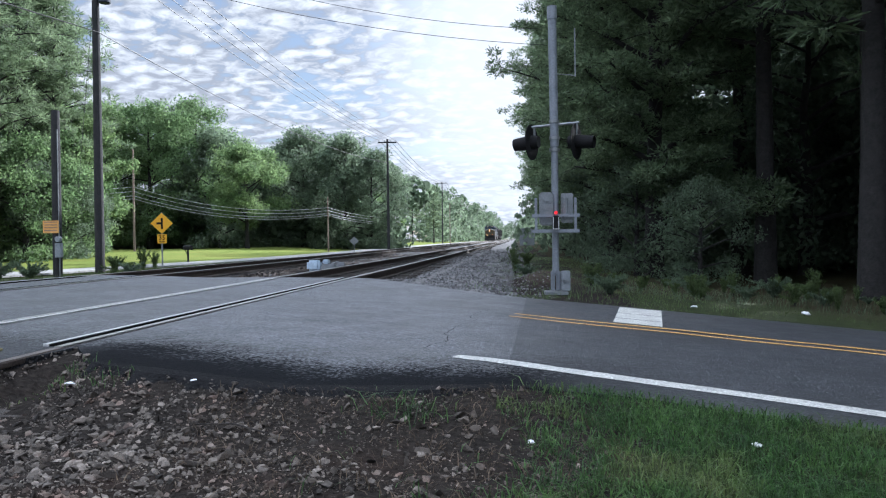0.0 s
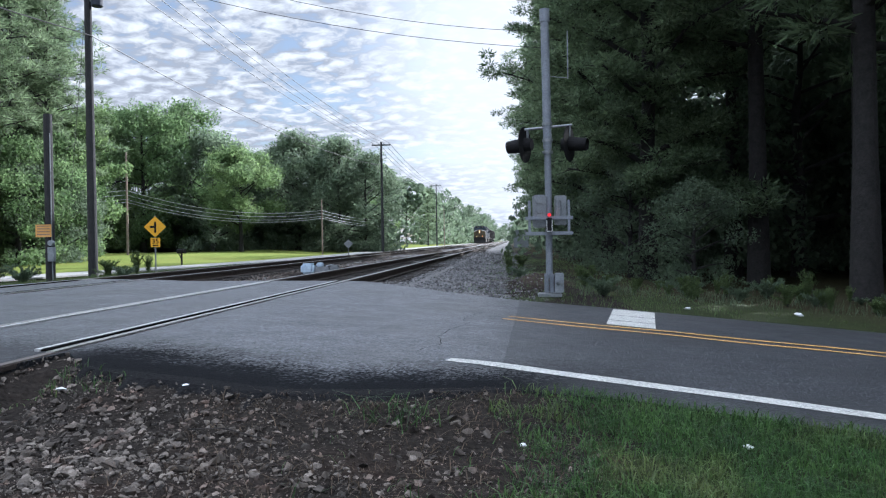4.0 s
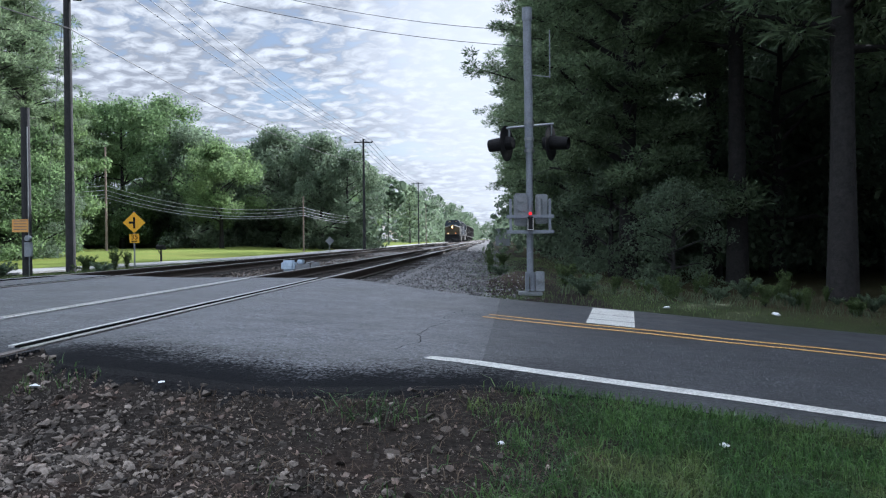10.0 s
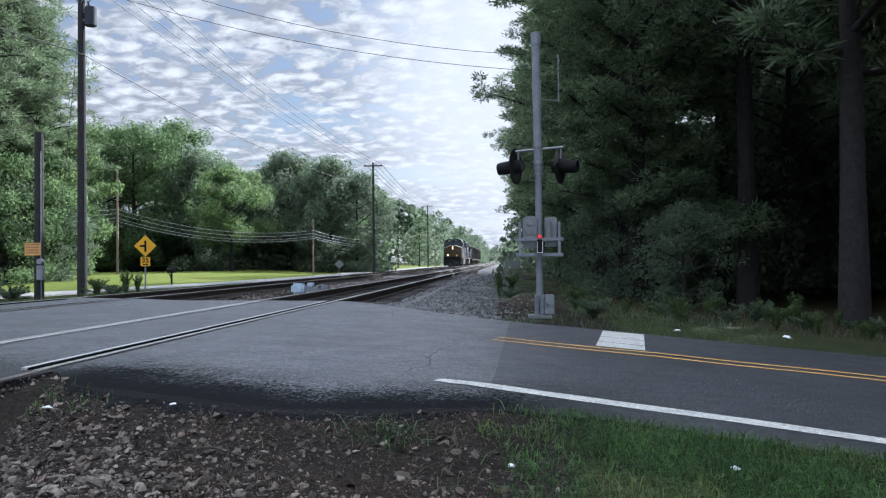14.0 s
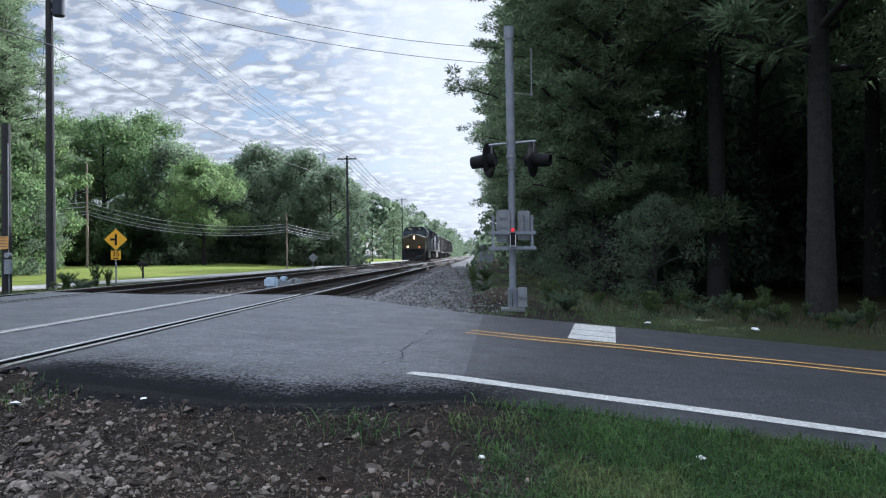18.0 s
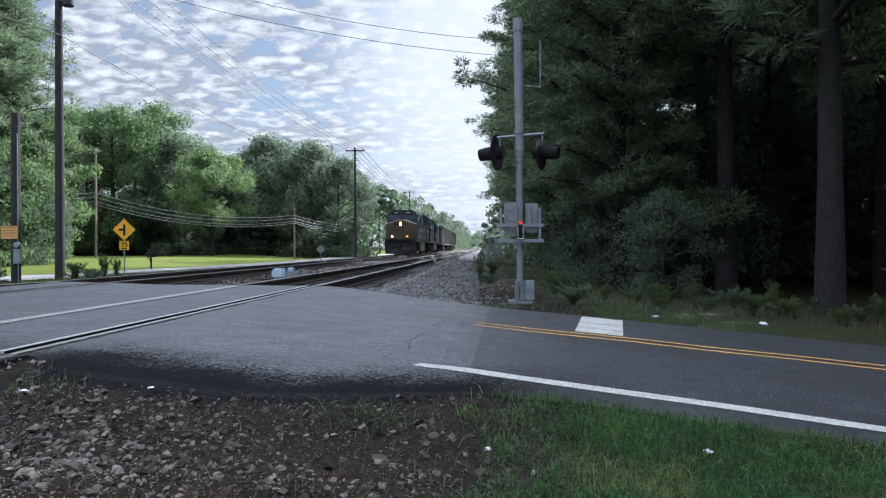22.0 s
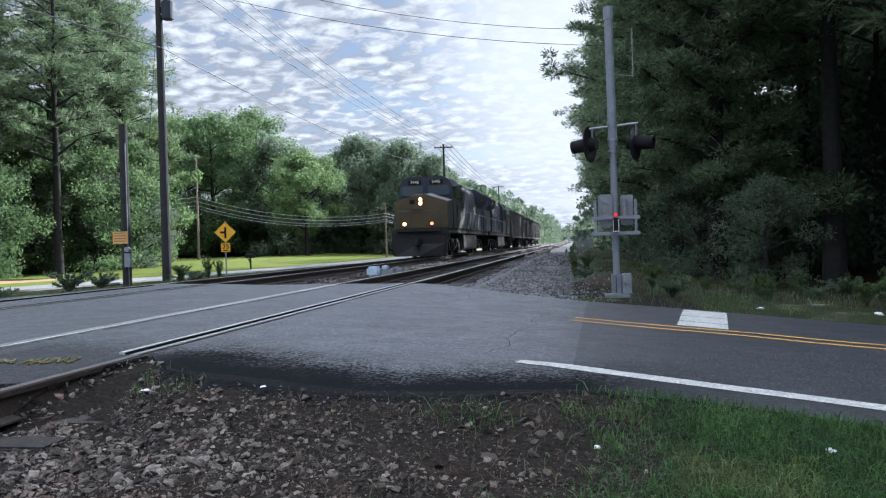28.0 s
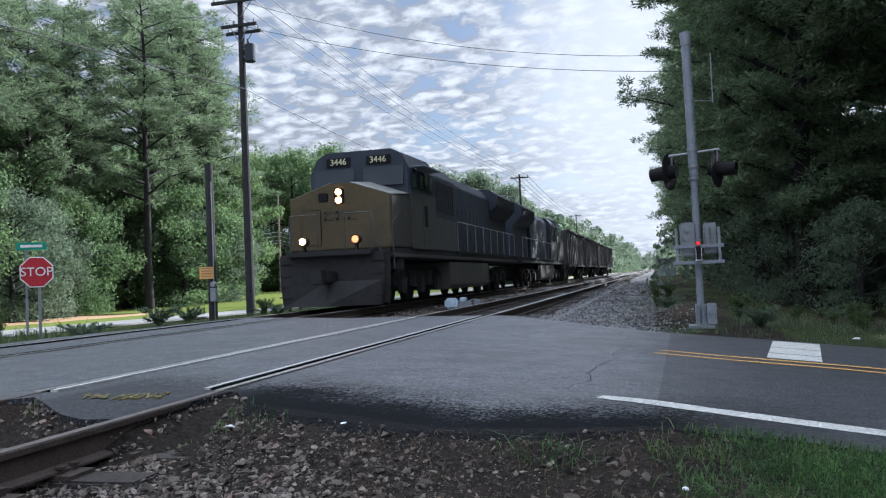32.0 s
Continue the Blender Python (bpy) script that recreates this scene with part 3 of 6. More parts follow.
def build_ground():
    xs, ys = steps(-13, 5, 0.18, 2500, 1.13), steps(1, 18, 0.18, 2500, 1.13)
    zz = [[ground_z(x, y) for x in xs] for y in ys]
    for j, y in enumerate(ys):
        for i, x in enumerate(xs):
            if -20 < x < 62 and -26 < y < 19 and in_poly(x, y, ROAD_POLY):
                near = -6 < x < 6 and y < 6 and edge_gap(x, y) < 0.3
                zz[j][i] = road_z(x) - 0.02 if near else min(zz[j][i], road_z(x) - 0.09)
    g = Geo()
    nx = len(xs)
    g.v = [(x, y, zz[j][i]) for j, y in enumerate(ys) for i, x in enumerate(xs)]
    g.f = [(j * nx + i, j * nx + i + 1, (j + 1) * nx + i + 1, (j + 1) * nx + i) for j in range(len(ys) - 1) for i in range(nx - 1)]
    me = g.mesh("ground", LAWN, smooth=True)
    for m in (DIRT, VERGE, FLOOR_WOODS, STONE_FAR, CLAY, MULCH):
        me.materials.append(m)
    idx = []
    for f in g.f:
        x, y = (sum(g.v[k][c] for k in f) / 4 for c in (0, 1))
        w = 0.5 * noise.noise(Vector((x * 0.9, y * 0.9, 7)))
        if (x - 0.75) ** 2 / 0.5 + (y - 19.0) ** 2 / 4 < 1 + w or (x > -0.5 and 0 < y - float(np.interp(x, [p[0] for p in FAR_EDGE], [p[1] for p in FAR_EDGE])) < 0.45 + 0.6 * w and x < 20):
            idx.append(6)
        elif -12.6 + w < x < -1.4 + w * 0.6:
            idx.append(4 if y > 14 or x < -5 else 1)
        elif -1.4 + w * 0.6 <= x < 0.0 + 0.4 * w and y < 5:
            idx.append(1)
        elif -1.5 <= x < 1.8 and y > 11 + w:
            idx.append((1 if noise.noise(Vector((x * 0.8, y * 0.35, 2))) > -0.1 else 2) if x > -0.6 + w else 4)
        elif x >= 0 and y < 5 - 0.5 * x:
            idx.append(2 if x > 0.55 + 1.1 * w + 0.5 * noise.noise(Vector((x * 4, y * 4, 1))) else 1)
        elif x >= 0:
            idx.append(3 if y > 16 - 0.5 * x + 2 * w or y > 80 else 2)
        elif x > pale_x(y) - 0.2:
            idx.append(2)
        elif x < -26 and y < 44 + w * 3:
            idx.append(5 if x < -28 + w * 3 and y < 41 + 3 * w and x > -31 + 4 * w else (3 if x <= -30 else 0))
        else:
            idx.append(0 if y < 135 or x > -40 else 3)
    me.polygons.foreach_set("material_index", idx)
    ob = new("ground", me)
    return tagged(ob, "grass, soil and gravel ground beside the railway", "ground", kind="structure")


def sheet(name, near, far, material, label, thick=0.075, lift=0.0, n=14, zfun=road_z):
    """A paved sheet between two edge lines, following the road's height, with thickness."""
    def along(line, k):
        d = [0.0]
        for a, b in zip(line, line[1:]):
            d.append(d[-1] + math.dist(a, b))
        return [(float(np.interp(s, d, [p[0] for p in line])), float(np.interp(s, d, [p[1] for p in line]))) for s in np.linspace(0, d[-1], k)]
    k = 90
    a, b = along(near, k), along(far, k)
    v, f = [], []
    for i in range(k):
        for j in range(n + 1):
            s = j / n
            x, y = a[i][0] * (1 - s) + b[i][0] * s, a[i][1] * (1 - s) + b[i][1] * s
            v.append((x, y, zfun(x) + lift + 0.006 * noise.noise(Vector((x, y, 2)))))
    top = len(v)
    v += [(x, y, z - thick) for x, y, z in v]
    w = n + 1
    for i in range(k - 1):
        for j in range(n):
            f.append((i * w + j, (i + 1) * w + j, (i + 1) * w + j + 1, i * w + j + 1))
        for j, fl in ((0, 1), (n, 0)):
            q = (i * w + j, (i + 1) * w + j, top + (i + 1) * w + j, top + i * w + j)
            f.append(q if not fl else q[::-1])
    for i in (0, k - 1):
        for j in range(n):
            f.append((i * w + j, i * w + j + 1, top + i * w + j + 1, top + i * w + j))
    g = Geo()
    g.v, g.f = v, f
    me = g.mesh(name, material, smooth=False)
    bm = bmesh.new()
    bm.from_mesh(me)
    bmesh.ops.recalc_face_normals(bm, faces=bm.faces)
    bm.to_mesh(me)
    bm.free()
    ob = new(name, me)
    return tagged(ob, label, "road", kind="structure")


def stripe(name, line, width, material, label, lift=0.005, zfun=road_z):
    g = Geo()
    pts = []
    for a, b in zip(line, line[1:]):
        m = max(2, int(math.dist(a, b) / 0.3))
        pts += [(a[0] + (b[0] - a[0]) * i / m, a[1] + (b[1] - a[1]) * i / m) for i in range(m)]
    pts.append(line[-1])
    for i, p in enumerate(pts):
        q, o = pts[min(i + 1, len(pts) - 1)], pts[max(i - 1, 0)]
        d = Vector((q[0] - o[0], q[1] - o[1])).normalized()
        w = width * (0.5 + 0.09 * noise.noise(Vector((i * 0.9, 3, width)))) * min(1.0, 0.72 + 0.1 * i + 0.2 * noise.noise(Vector((i * 1.7, 5, width))))
        p = (p[0] - d.y * 0.018 * noise.noise(Vector((i * 0.23, 8, width))), p[1] + d.x * 0.018 * noise.noise(Vector((i * 0.23, 8, width))))
        for s in (-1, 1):
            x, y = p[0] - s * d.y * w, p[1] + s * d.x * w
            g.v.append((x, y, zfun(x) + lift + 0.006 * noise.noise(Vector((x, y, 2)))))
    g.f = [(2 * i, 2 * i + 2, 2 * i + 3, 2 * i + 1) for i in range(len(pts) - 1)]
    me = g.mesh(name, material)
    ob = new(name, me)
    return tagged(ob, label, "road marking", kind="structure")


GROUND = build_ground()
SEAM = [(-0.1, 4.6), (0.1, 11.5)]
_near_old = [p for p in NEAR_EDGE if p[0] <= -0.2]
_far_old = [p for p in FAR_EDGE if p[0] <= -0.1]
old_near = [SEAM[0]] + _near_old
old_far = [SEAM[-1]] + _far_old[::-1]
sheet("road_crossing", old_near, old_far, ASPHALT_OLD, "old grey worn asphalt of the level crossing", n=26)
new_near = [p for p in NEAR_EDGE if p[0] > -0.2] + [SEAM[0]]
new_far = [p for p in FAR_EDGE if p[0] > -0.1][::-1] + [SEAM[-1]]
sheet("road", new_near, new_far, ASPHALT_NEW, "dark smooth asphalt road with painted lines", n=14)

U = Vector((math.cos(radians(-26.5)), math.sin(radians(-26.5))))


def along_road(p, *dist):
    return [(p[0] + U.x * d, p[1] + U.y * d) for d in dist]


stripe("edge_line", [(-0.45, 5.6), (-0.19, 5.52), (0.0, 5.42)] + along_road((0.2, 5.31), 0, 60), 0.18, PAINT_WHITE, "worn white painted edge line")
stripe("centre_line", along_road((-0.05, 9.0), 0, 60), 0.085, PAINT_YELLOW, "yellow painted centre line")
stripe("centre_line", along_road((-0.11, 8.7), 0, 60), 0.085, PAINT_YELLOW, "yellow painted centre line")
_b = Geo()
for s0, s1 in ((0.02, 0.26), (0.28, 0.58), (0.6, 1.0)):
    c = [Vector((0.97, 8.62)), Vector((1.44, 8.39)), Vector((1.78, 10.45)), Vector((1.3, 10.72))]
    q = [c[0].lerp(c[3], s0), c[1].lerp(c[2], s0), c[1].lerp(c[2], s1), c[0].lerp(c[3], s1)]
    _b.add([(p.x, p.y, road_z(p.x) + 0.006) for p in q], [(0, 1, 2, 3)])
tagged(part("stop_line", _b, PAINT_WHITE), "wide white painted stop line on dark asphalt", "road marking", kind="structure")
sheet("side_road", PALE_NEAR, [(x - 2.8, y) for x, y in PALE_NEAR], CONCRETE, "pale narrow road beyond the tracks", zfun=lambda x: -0.46, n=3)

# a dark band of fresh tar and grit along the broken near edge
_g = Geo()
_n = 280
for _i in range(_n + 1):
    _x = -2.55 + 2.75 * _i / _n
    _y = float(np.interp(-_x, [-p[0] for p in NEAR_EDGE], [p[1] for p in NEAR_EDGE]))
    _w = 0.3 * (0.46 + 0.16 * noise.noise(Vector((_x * 2.2, 0, 0))) + 0.09 * noise.noise(Vector((_x * 9, 0, 0))) + 0.07 * noise.noise(Vector((_x * 31, 2, 0)))) * min(1.0, 6 * _i / _n, 5 * (_n - _i) / _n)
    for _k, _q in enumerate((-0.16, -0.03, 0.5, 1.0)):
        _yy = _y + (_q * max(0.02, _w) if _q > 0 else _q * (0.9 + 0.9 * noise.noise(Vector((_x * 3.3, 4, 0))) + 0.6 * noise.noise(Vector((_x * 17, 6, 0)))))
        _g.v.append((_x, _yy, road_z(_x) + (-0.045 if _k == 0 else 0.006 - 0.001 * _k) + 0.006 * noise.noise(Vector((_x, _yy, 2)))))
_g.f = [(4 * i + k, 4 * i + 4 + k, 4 * i + 5 + k, 4 * i + 1 + k) for i in range(_n) for k in (0, 1, 2)]
tagged(part("tar_edge", _g, TAR), "dark tar and grit along the broken asphalt edge", "road", kind="structure")

# cracks in the old asphalt
for _i, _line in enumerate([[(-0.35, 9.3), (-0.5, 8.5), (-0.46, 7.9), (-0.62, 7.2), (-0.58, 6.4), (-0.75, 5.8)], [(-1.7, 12.3), (-1.5, 11.2), (-1.8, 10.1)], [(-2.4, 7.6), (-1.8, 7.2), (-1.2, 7.3)], [(-5.2, 9.6), (-5.9, 9.9), (-6.8, 9.7)]]):
    _fine = []
    for (x0, y0), (x1, y1) in zip(_line, _line[1:]):
        for _k in range(6):
            q = _k / 6
            _fine.append((x0 + (x1 - x0) * q + 0.06 * noise.noise(Vector((x0 * 3 + q * 5, y0, 4))), y0 + (y1 - y0) * q + 0.05 * noise.noise(Vector((x0, y0 * 3 + q * 5, 6)))))
    stripe("crack", _fine, 0.006, TAR, "fine dark crack in the old asphalt", 0.0045)

# ---- railway ----
RAIL_PROFILE = [(-0.07, -0.17), (0.07, -0.17), (0.07, -0.158), (0.012, -0.14), (0.009, -0.045), (0.035, -0.035), (0.037, -0.006), (0.03, 0.0), (-0.03, 0.0), (-0.037, -0.006), (-0.035, -0.035), (-0.009, -0.045), (-0.012, -0.14), (-0.07, -0.158)]


def rail(x):
    ob = new("rail")
    ob.location = (x, 0, 0.004)
    tagged(ob, "rusty steel rail with a polished running surface", "rail", "rails of the two tracks", "structure")
    part("rail_web", Geo().prism(RAIL_PROFILE, -60, 900), STEEL_RUST, ob)
    start = 5.1 if x > -5 else -60
    part("rail_head", Geo().box(-0.029, 0.029, start, 900, 0.0005, 0.01), STEEL_WORN, ob, "polished steel running surface")
    if start > 0:
        part("dull_rail_head", Geo().box(-0.031, 0.031, -60, start, 0.0005, 0.003), STEEL_DULL, ob, "dull brown running surface")
    return ob


RAILS = [rail(c + s * GAUGE / 2) for c in (TRACK_1, TRACK_2) for s in (1, -1)]


def sleeper_mesh():
    g = Geo().box(-1.3, 1.3, -0.11, 0.11, -0.36, -0.185)
    return g.mesh("sleeper", SLEEPER, bevel=0.012)


def plate_mesh():
    g = Geo().box(-0.18, 0.18, -0.095, 0.095, -0.187, -0.166)
    for sx in (-0.09, 0.09):
        for sy in (-0.05, 0.05):
            g.box(sx - 0.012, sx + 0.012, sy - 0.012, sy + 0.012, -0.17, -0.135)
            g.box(sx - 0.022, sx + 0.022, sy - 0.018, sy + 0.018, -0.14, -0.128)
    return g.mesh("tie_plate", STEEL_RUST)


def track_bed(centre, name, label):
    """The bed of one track: sleepers under rails, in ballast."""
    bed = new(name)
    tagged(bed, label, "railway track", kind="structure")
    sm, pm = sleeper_mesh(), plate_mesh()
    rng = np.random.default_rng(int(-centre * 10))
    far = Geo()
    y = -9.0
    while y < 420:
        jit = rng.normal(0, 0.02)
        on_road = in_poly(centre, y, ROAD_POLY)
        if not on_road:
            if y < 58:
                s = part("sleeper", sm, SLEEPER, bed)
                s.location = (centre + rng.normal(0, 0.02), y + jit, rng.normal(-0.006, 0.006))
                s.rotation_euler = (0, 0, rng.normal(0, 0.012))
                if y < 14:
                    for r in (-1, 1):
                        p = part("tie_plate", pm, STEEL_RUST, s, "rusty tie plate with spikes")
                        p.location = (r * GAUGE / 2, 0, 0.002)
            else:
                far.box(centre - 1.3, centre + 1.3, y - 0.11, y + 0.11, -0.36, -0.19)
        y += 0.5
    tagged(part("far_sleepers", far, SLEEPER, bed), kind="stuff")
    return bed


track_bed(TRACK_1, "track_near", "timber sleepers of the nearer track in dark ballast")
track_bed(TRACK_2, "track_far", "timber sleepers of the farther track in dark ballast")

# flangeway gaps, their shade as black bars, and rubber strips beside the crossing's rails
for _c in (TRACK_1, TRACK_2):
    for _s in (1, -1):
        _x = _c + _s * GAUGE / 2
        _y0 = (5.2 if _s > 0 else 5.15) if _c == TRACK_1 else 1.0
        _y1 = 14.5 if _c == TRACK_1 else 16.2
        _w = (0.125 if _s > 0 else 0.07) if _c == TRACK_1 else 0.16
        _g = Geo().box(_x - _w if _s > 0 else _x + 0.035, _x - 0.035 if _s > 0 else _x + _w, _y0, _y1, -0.05, 0.013)
        tagged(part("flangeway", _g, GAP), "black bar drawn for the shaded flangeway gap beside the rail", "flangeway", kind="structure")
        if _c == TRACK_1:
            _q = _x - 0.17 if _s > 0 else _x + 0.07
            tagged(part("flangeway_edge", Geo().box(_q, _q + (0.042 if _s > 0 else 0.06), _y0, _y1, -0.05, 0.017), WORN_EDGE), "worn bright edge strip beside the flangeway", "flangeway", kind="structure")


def stones(name, n, box, zfun, size, seed, label, material, density=None):
    """Loose broken stones, each a rough lump of its own, joined."""
    rng = np.random.default_rng(seed)
    base = np.array([(1, 0, 0), (-1, 0, 0), (0, 1, 0), (0, -1, 0), (0, 0, 1), (0, 0, -1), (.6, .6, .5), (-.6, .6, .5), (.6, -.6, .5), (-.6, -.6, .5)], float)
    bm = bmesh.new()
    for p in base:
        bm.verts.new(p)
    r = bmesh.ops.convex_hull(bm, input=bm.verts)
    bm.verts.ensure_lookup_table()
    bm.verts.index_update()
    faces = np.array([[v.index for v in f.verts] for f in bm.faces])
    base = np.array([v.co[:] for v in bm.verts])
    bm.free()
    v, f = [], []
    k = miss = 0
    while k < n:
        x, y = rng.uniform(box[0], box[1]), rng.uniform(box[2], box[3])
        if density and rng.random() > density(x, y):
            miss += 1
            if miss > 60 * n:
                break
            continue
        s = size[0] * (size[1] / size[0]) ** (rng.random() ** 1.9) * 0.5
        p = base * rng.uniform(0.42, 1.25, base.shape) * s * np.array([1.2, 0.9, 0.62])
        q = Euler((rng.normal(0, 0.6), rng.normal(0, 0.6), rng.uniform(0, 6.28))).to_matrix()
        p = p @ np.array(q).T + np.array([x, y, zfun(x, y) + rng.uniform(-0.2, 0.3) * s])
        f.append(faces + k * len(base))
        v.append(p)
        k += 1
    v, f = np.concatenate(v), np.concatenate(f)
    me = bpy.data.meshes.new(name)
    me.from_pydata(v.tolist(), [], f.tolist())
    me.materials.append(material)
    return tagged(new(name, me), label, "gravel", kind="stuff")


stones("ballast_gravel", 3800, (-2.95, 0.1, -7, 1.75), ground_z, (0.02, 0.065), 10, "ballast stones on dark soil beside the rail", STONE, lambda x, y: max(0.0, min(1.0, 0.1 - x * 0.6)))
stones("ballast_gravel", 2600, (-4.5, -2.9, -7, 0.85), ground_z, (0.025, 0.065), 12, "ballast stones between the rails", STONE)


def near_density(x, y):
    if in_poly(x, y, ROAD_POLY) or x > 0.3:
        return 0.0
    d = 0.12 + 0.88 * max(0.0, min(1.0, (-x - 0.5) / 1.4))
    d *= 0.22 + 0.78 * max(0.0, min(1.0, (4.3 - y) / 1.2))
    return d * (0.55 + 0.9 * max(0, noise.noise(Vector((x * 1.3, y * 1.3, 1))) + 0.25))


stones("ballast_gravel", 12500, (-2.95, 0.5, 1.7, 5.1), ground_z, (0.009, 0.055), 3, "broken grey and brown ballast stones on dark soil", STONE, near_density)
stones("ballast_gravel", 9000, (-2.95, 0.4, 1.7, 4.9), ground_z, (0.005, 0.02), 23, "fine broken grit on the dark soil", STONE, lambda x, y: 0.0 if in_poly(x, y, ROAD_POLY) else 0.35 + 0.5 * max(0.0, min(1.0, (-x - 0.2) / 1.2)))
stones("ballast_gravel", 2600, (-4.5, -2.9, 0.8, 5.2), ground_z, (0.02, 0.06), 4, "ballast stones between the rails", STONE, lambda x, y: 0.0 if in_poly(x, y, ROAD_POLY) else 0.8)
stones("ballast_gravel", 9000, (-3.0, -0.1, 12.6, 34), ground_z, (0.035, 0.085), 5, "grey ballast stones on the track shoulder", STONE_GREY, lambda x, y: 0.0 if in_poly(x, y, ROAD_POLY) else 1.0)
stones("ballast_gravel", 2600, (-0.5, 1.6, 11.5, 34), ground_z, (0.025, 0.075), 25, "scattered ballast stones among the weeds", STONE_GREY, lambda x, y: 0.0 if in_poly(x, y, ROAD_POLY) else max(0.0, 1.0 - (x + 0.5) / 1.5) ** 1.5)
stones("ballast_gravel", 4500, (-7.6, -4.6, 14.5, 36), lambda x, y: -0.22, (0.04, 0.10), 6, "ballast stones between the two tracks", STONE, lambda x, y: 0.0 if in_poly(x, y, ROAD_POLY) else 1.0)


stones("ballast_gravel", 5000, (-3.1, 0.4, 33, 75), ground_z, (0.07, 0.15), 7, "grey ballast stones on the track shoulder", STONE_GREY)
stones("ballast_gravel", 3500, (-7.6, -4.6, 35, 75), lambda x, y: -0.22, (0.07, 0.15), 8, "ballast stones between the two tracks", STONE)
stones("ballast_gravel", 2500, (-11.2, -9.4, 14, 60), ground_z, (0.05, 0.12), 9, "ballast stones beside the farther track", STONE, lambda x, y: 0.0 if in_poly(x, y, ROAD_POLY) else 1.0)


def grass(name, n, box, zfun, height, seed, label, material, density, lean=0.5):
    rng = np.random.default_rng(seed)
    x, y = rng.uniform(box[0], box[1], n), rng.uniform(box[2], box[3], n)
    keep = np.array([rng.random() < density(a, b) for a, b in zip(x, y)])
    x, y = x[keep], y[keep]
    z = np.array([zfun(a, b) for a, b in zip(x, y)])
    n = len(x)
    a = rng.uniform(0, 2 * np.pi, n)
    h = height[0] + (height[1] - height[0]) * rng.random(n) ** 1.5
    side = np.stack([np.cos(a), np.sin(a), np.zeros(n)], 1) * (0.0018 + 0.0115 * h)[:, None]
    b = rng.uniform(0, 2 * np.pi, n)
    out = np.stack([np.cos(b), np.sin(b), np.zeros(n)], 1) * (lean * h * rng.random(n))[:, None]
    base = np.stack([x, y, z - 0.01], 1)
    mid = base + out * 0.35 + np.stack([0 * h, 0 * h, 0.6 * h], 1)
    tip = base + out * 1.25 + np.stack([0 * h, 0 * h, (0.95 - 0.55 * rng.random(n)) * h], 1)
    pts = np.stack([base - side, base + side, mid + side * 0.8, mid - side * 0.8, tip], 1).reshape(-1, 3)
    me = bpy.data.meshes.new(name)
    k = np.arange(n)[:, None] * 5
    f4, f3 = (k + np.array([0, 1, 2, 3])), (k + np.array([3, 2, 4]))
    me.from_pydata(pts.tolist(), [], f4.tolist() + f3.tolist())
    me.materials.append(material)
    return tagged(new(name, me), label, "grass", kind="stuff")


def lawn_density(x, y):
    if in_poly(x, y, ROAD_POLY):
        return 0.0
    edge = -0.12 + 0.38 * noise.noise(Vector((x * 1.2, y * 1.2, 9))) + 0.42 * noise.noise(Vector((x * 4.4, y * 4.4, 2)))
    return max(0.004, min(1.0, (x - edge) / 0.6)) * (0.5 + 0.5 * max(0.0, min(1.0, 0.9 + 1.5 * noise.noise(Vector((x * 1.7, y * 1.7, 4))))))


grass("grass", 125000, (-0.9, 3.4, 1.6, 4.9), ground_z, (0.02, 0.105), 11, "green unmown verge grass beside the road", GRASS, lawn_density, 1.4)
grass("grass", 30000, (-0.6, 4.5, -6, 1.62), ground_z, (0.02, 0.12), 20, "green unmown verge grass beside the road", GRASS, lawn_density, 1.4)
grass("grass", 9000, (3.35, 7.0, -3, 3.6), ground_z, (0.02, 0.12), 22, "green unmown verge grass beside the road", GRASS, lawn_density, 1.4)
grass("grass", 520, (-1.0, -0.1, 3.65, 4.2), ground_z, (0.05, 0.16), 12, "tuft of green grass at the asphalt edge", GRASS, lambda x, y: 0.0 if in_poly(x, y, ROAD_POLY) else max(0.0, 1 - (x + 0.57) ** 2 / 0.08 - (y - 3.95) ** 2 / 0.06), 2.2)
grass("tall_grass", 900, (-16.2, -13.2, 14.2, 17.6), ground_z, (0.2, 0.75), 24, "tall rank grass round the stop sign", WEED, lambda x, y: 0.0 if in_poly(x, y, ROAD_POLY) else 0.8, 0.6)
grass("grass", 350, (-2.75, -2.1, 4.1, 4.7), ground_z, (0.03, 0.09), 13, "thin grass beside the rail", GRASS, lambda x, y: 0.0 if in_poly(x, y, ROAD_POLY) else 0.7, 1.0)
grass("grass", 22000, (0.6, 14, 7.0, 18.5), ground_z, (0.02, 0.09), 14, "rough verge grass at the wood's edge", WEED, lambda x, y: 0.0 if in_poly(x, y, ROAD_POLY) else 0.75 * max(0.0, min(1.0, (17.5 - 0.5 * x - y) / 2)) * max(0.1, min(1.0, 0.5 + 2 * noise.noise(Vector((x * 0.8, y * 0.8, 6))))), 1.0)
grass("grass", 16000, (-1.3, 3.2, 11.2, 44), ground_z, (0.02, 0.12), 15, "weeds and grass on the track shoulder", LEAF_B, lambda x, y: 0.0 if in_poly(x, y, ROAD_POLY) else max(0.0, min(1.0, 0.5 + (x + 0.6) * 0.7 + noise.noise(Vector((x, y * 0.6, 4))))), 0.8)
grass("grass", 14000, (-17.5, -9.6, 11, 34), ground_z, (0.06, 0.35), 16, "long verge grass beyond the tracks", WEED, lambda x, y: 0.0 if in_poly(x, y, ROAD_POLY) else (1.0 if x < -10.6 and x > pale_x(y) + 0.4 else 0.0), 0.7)

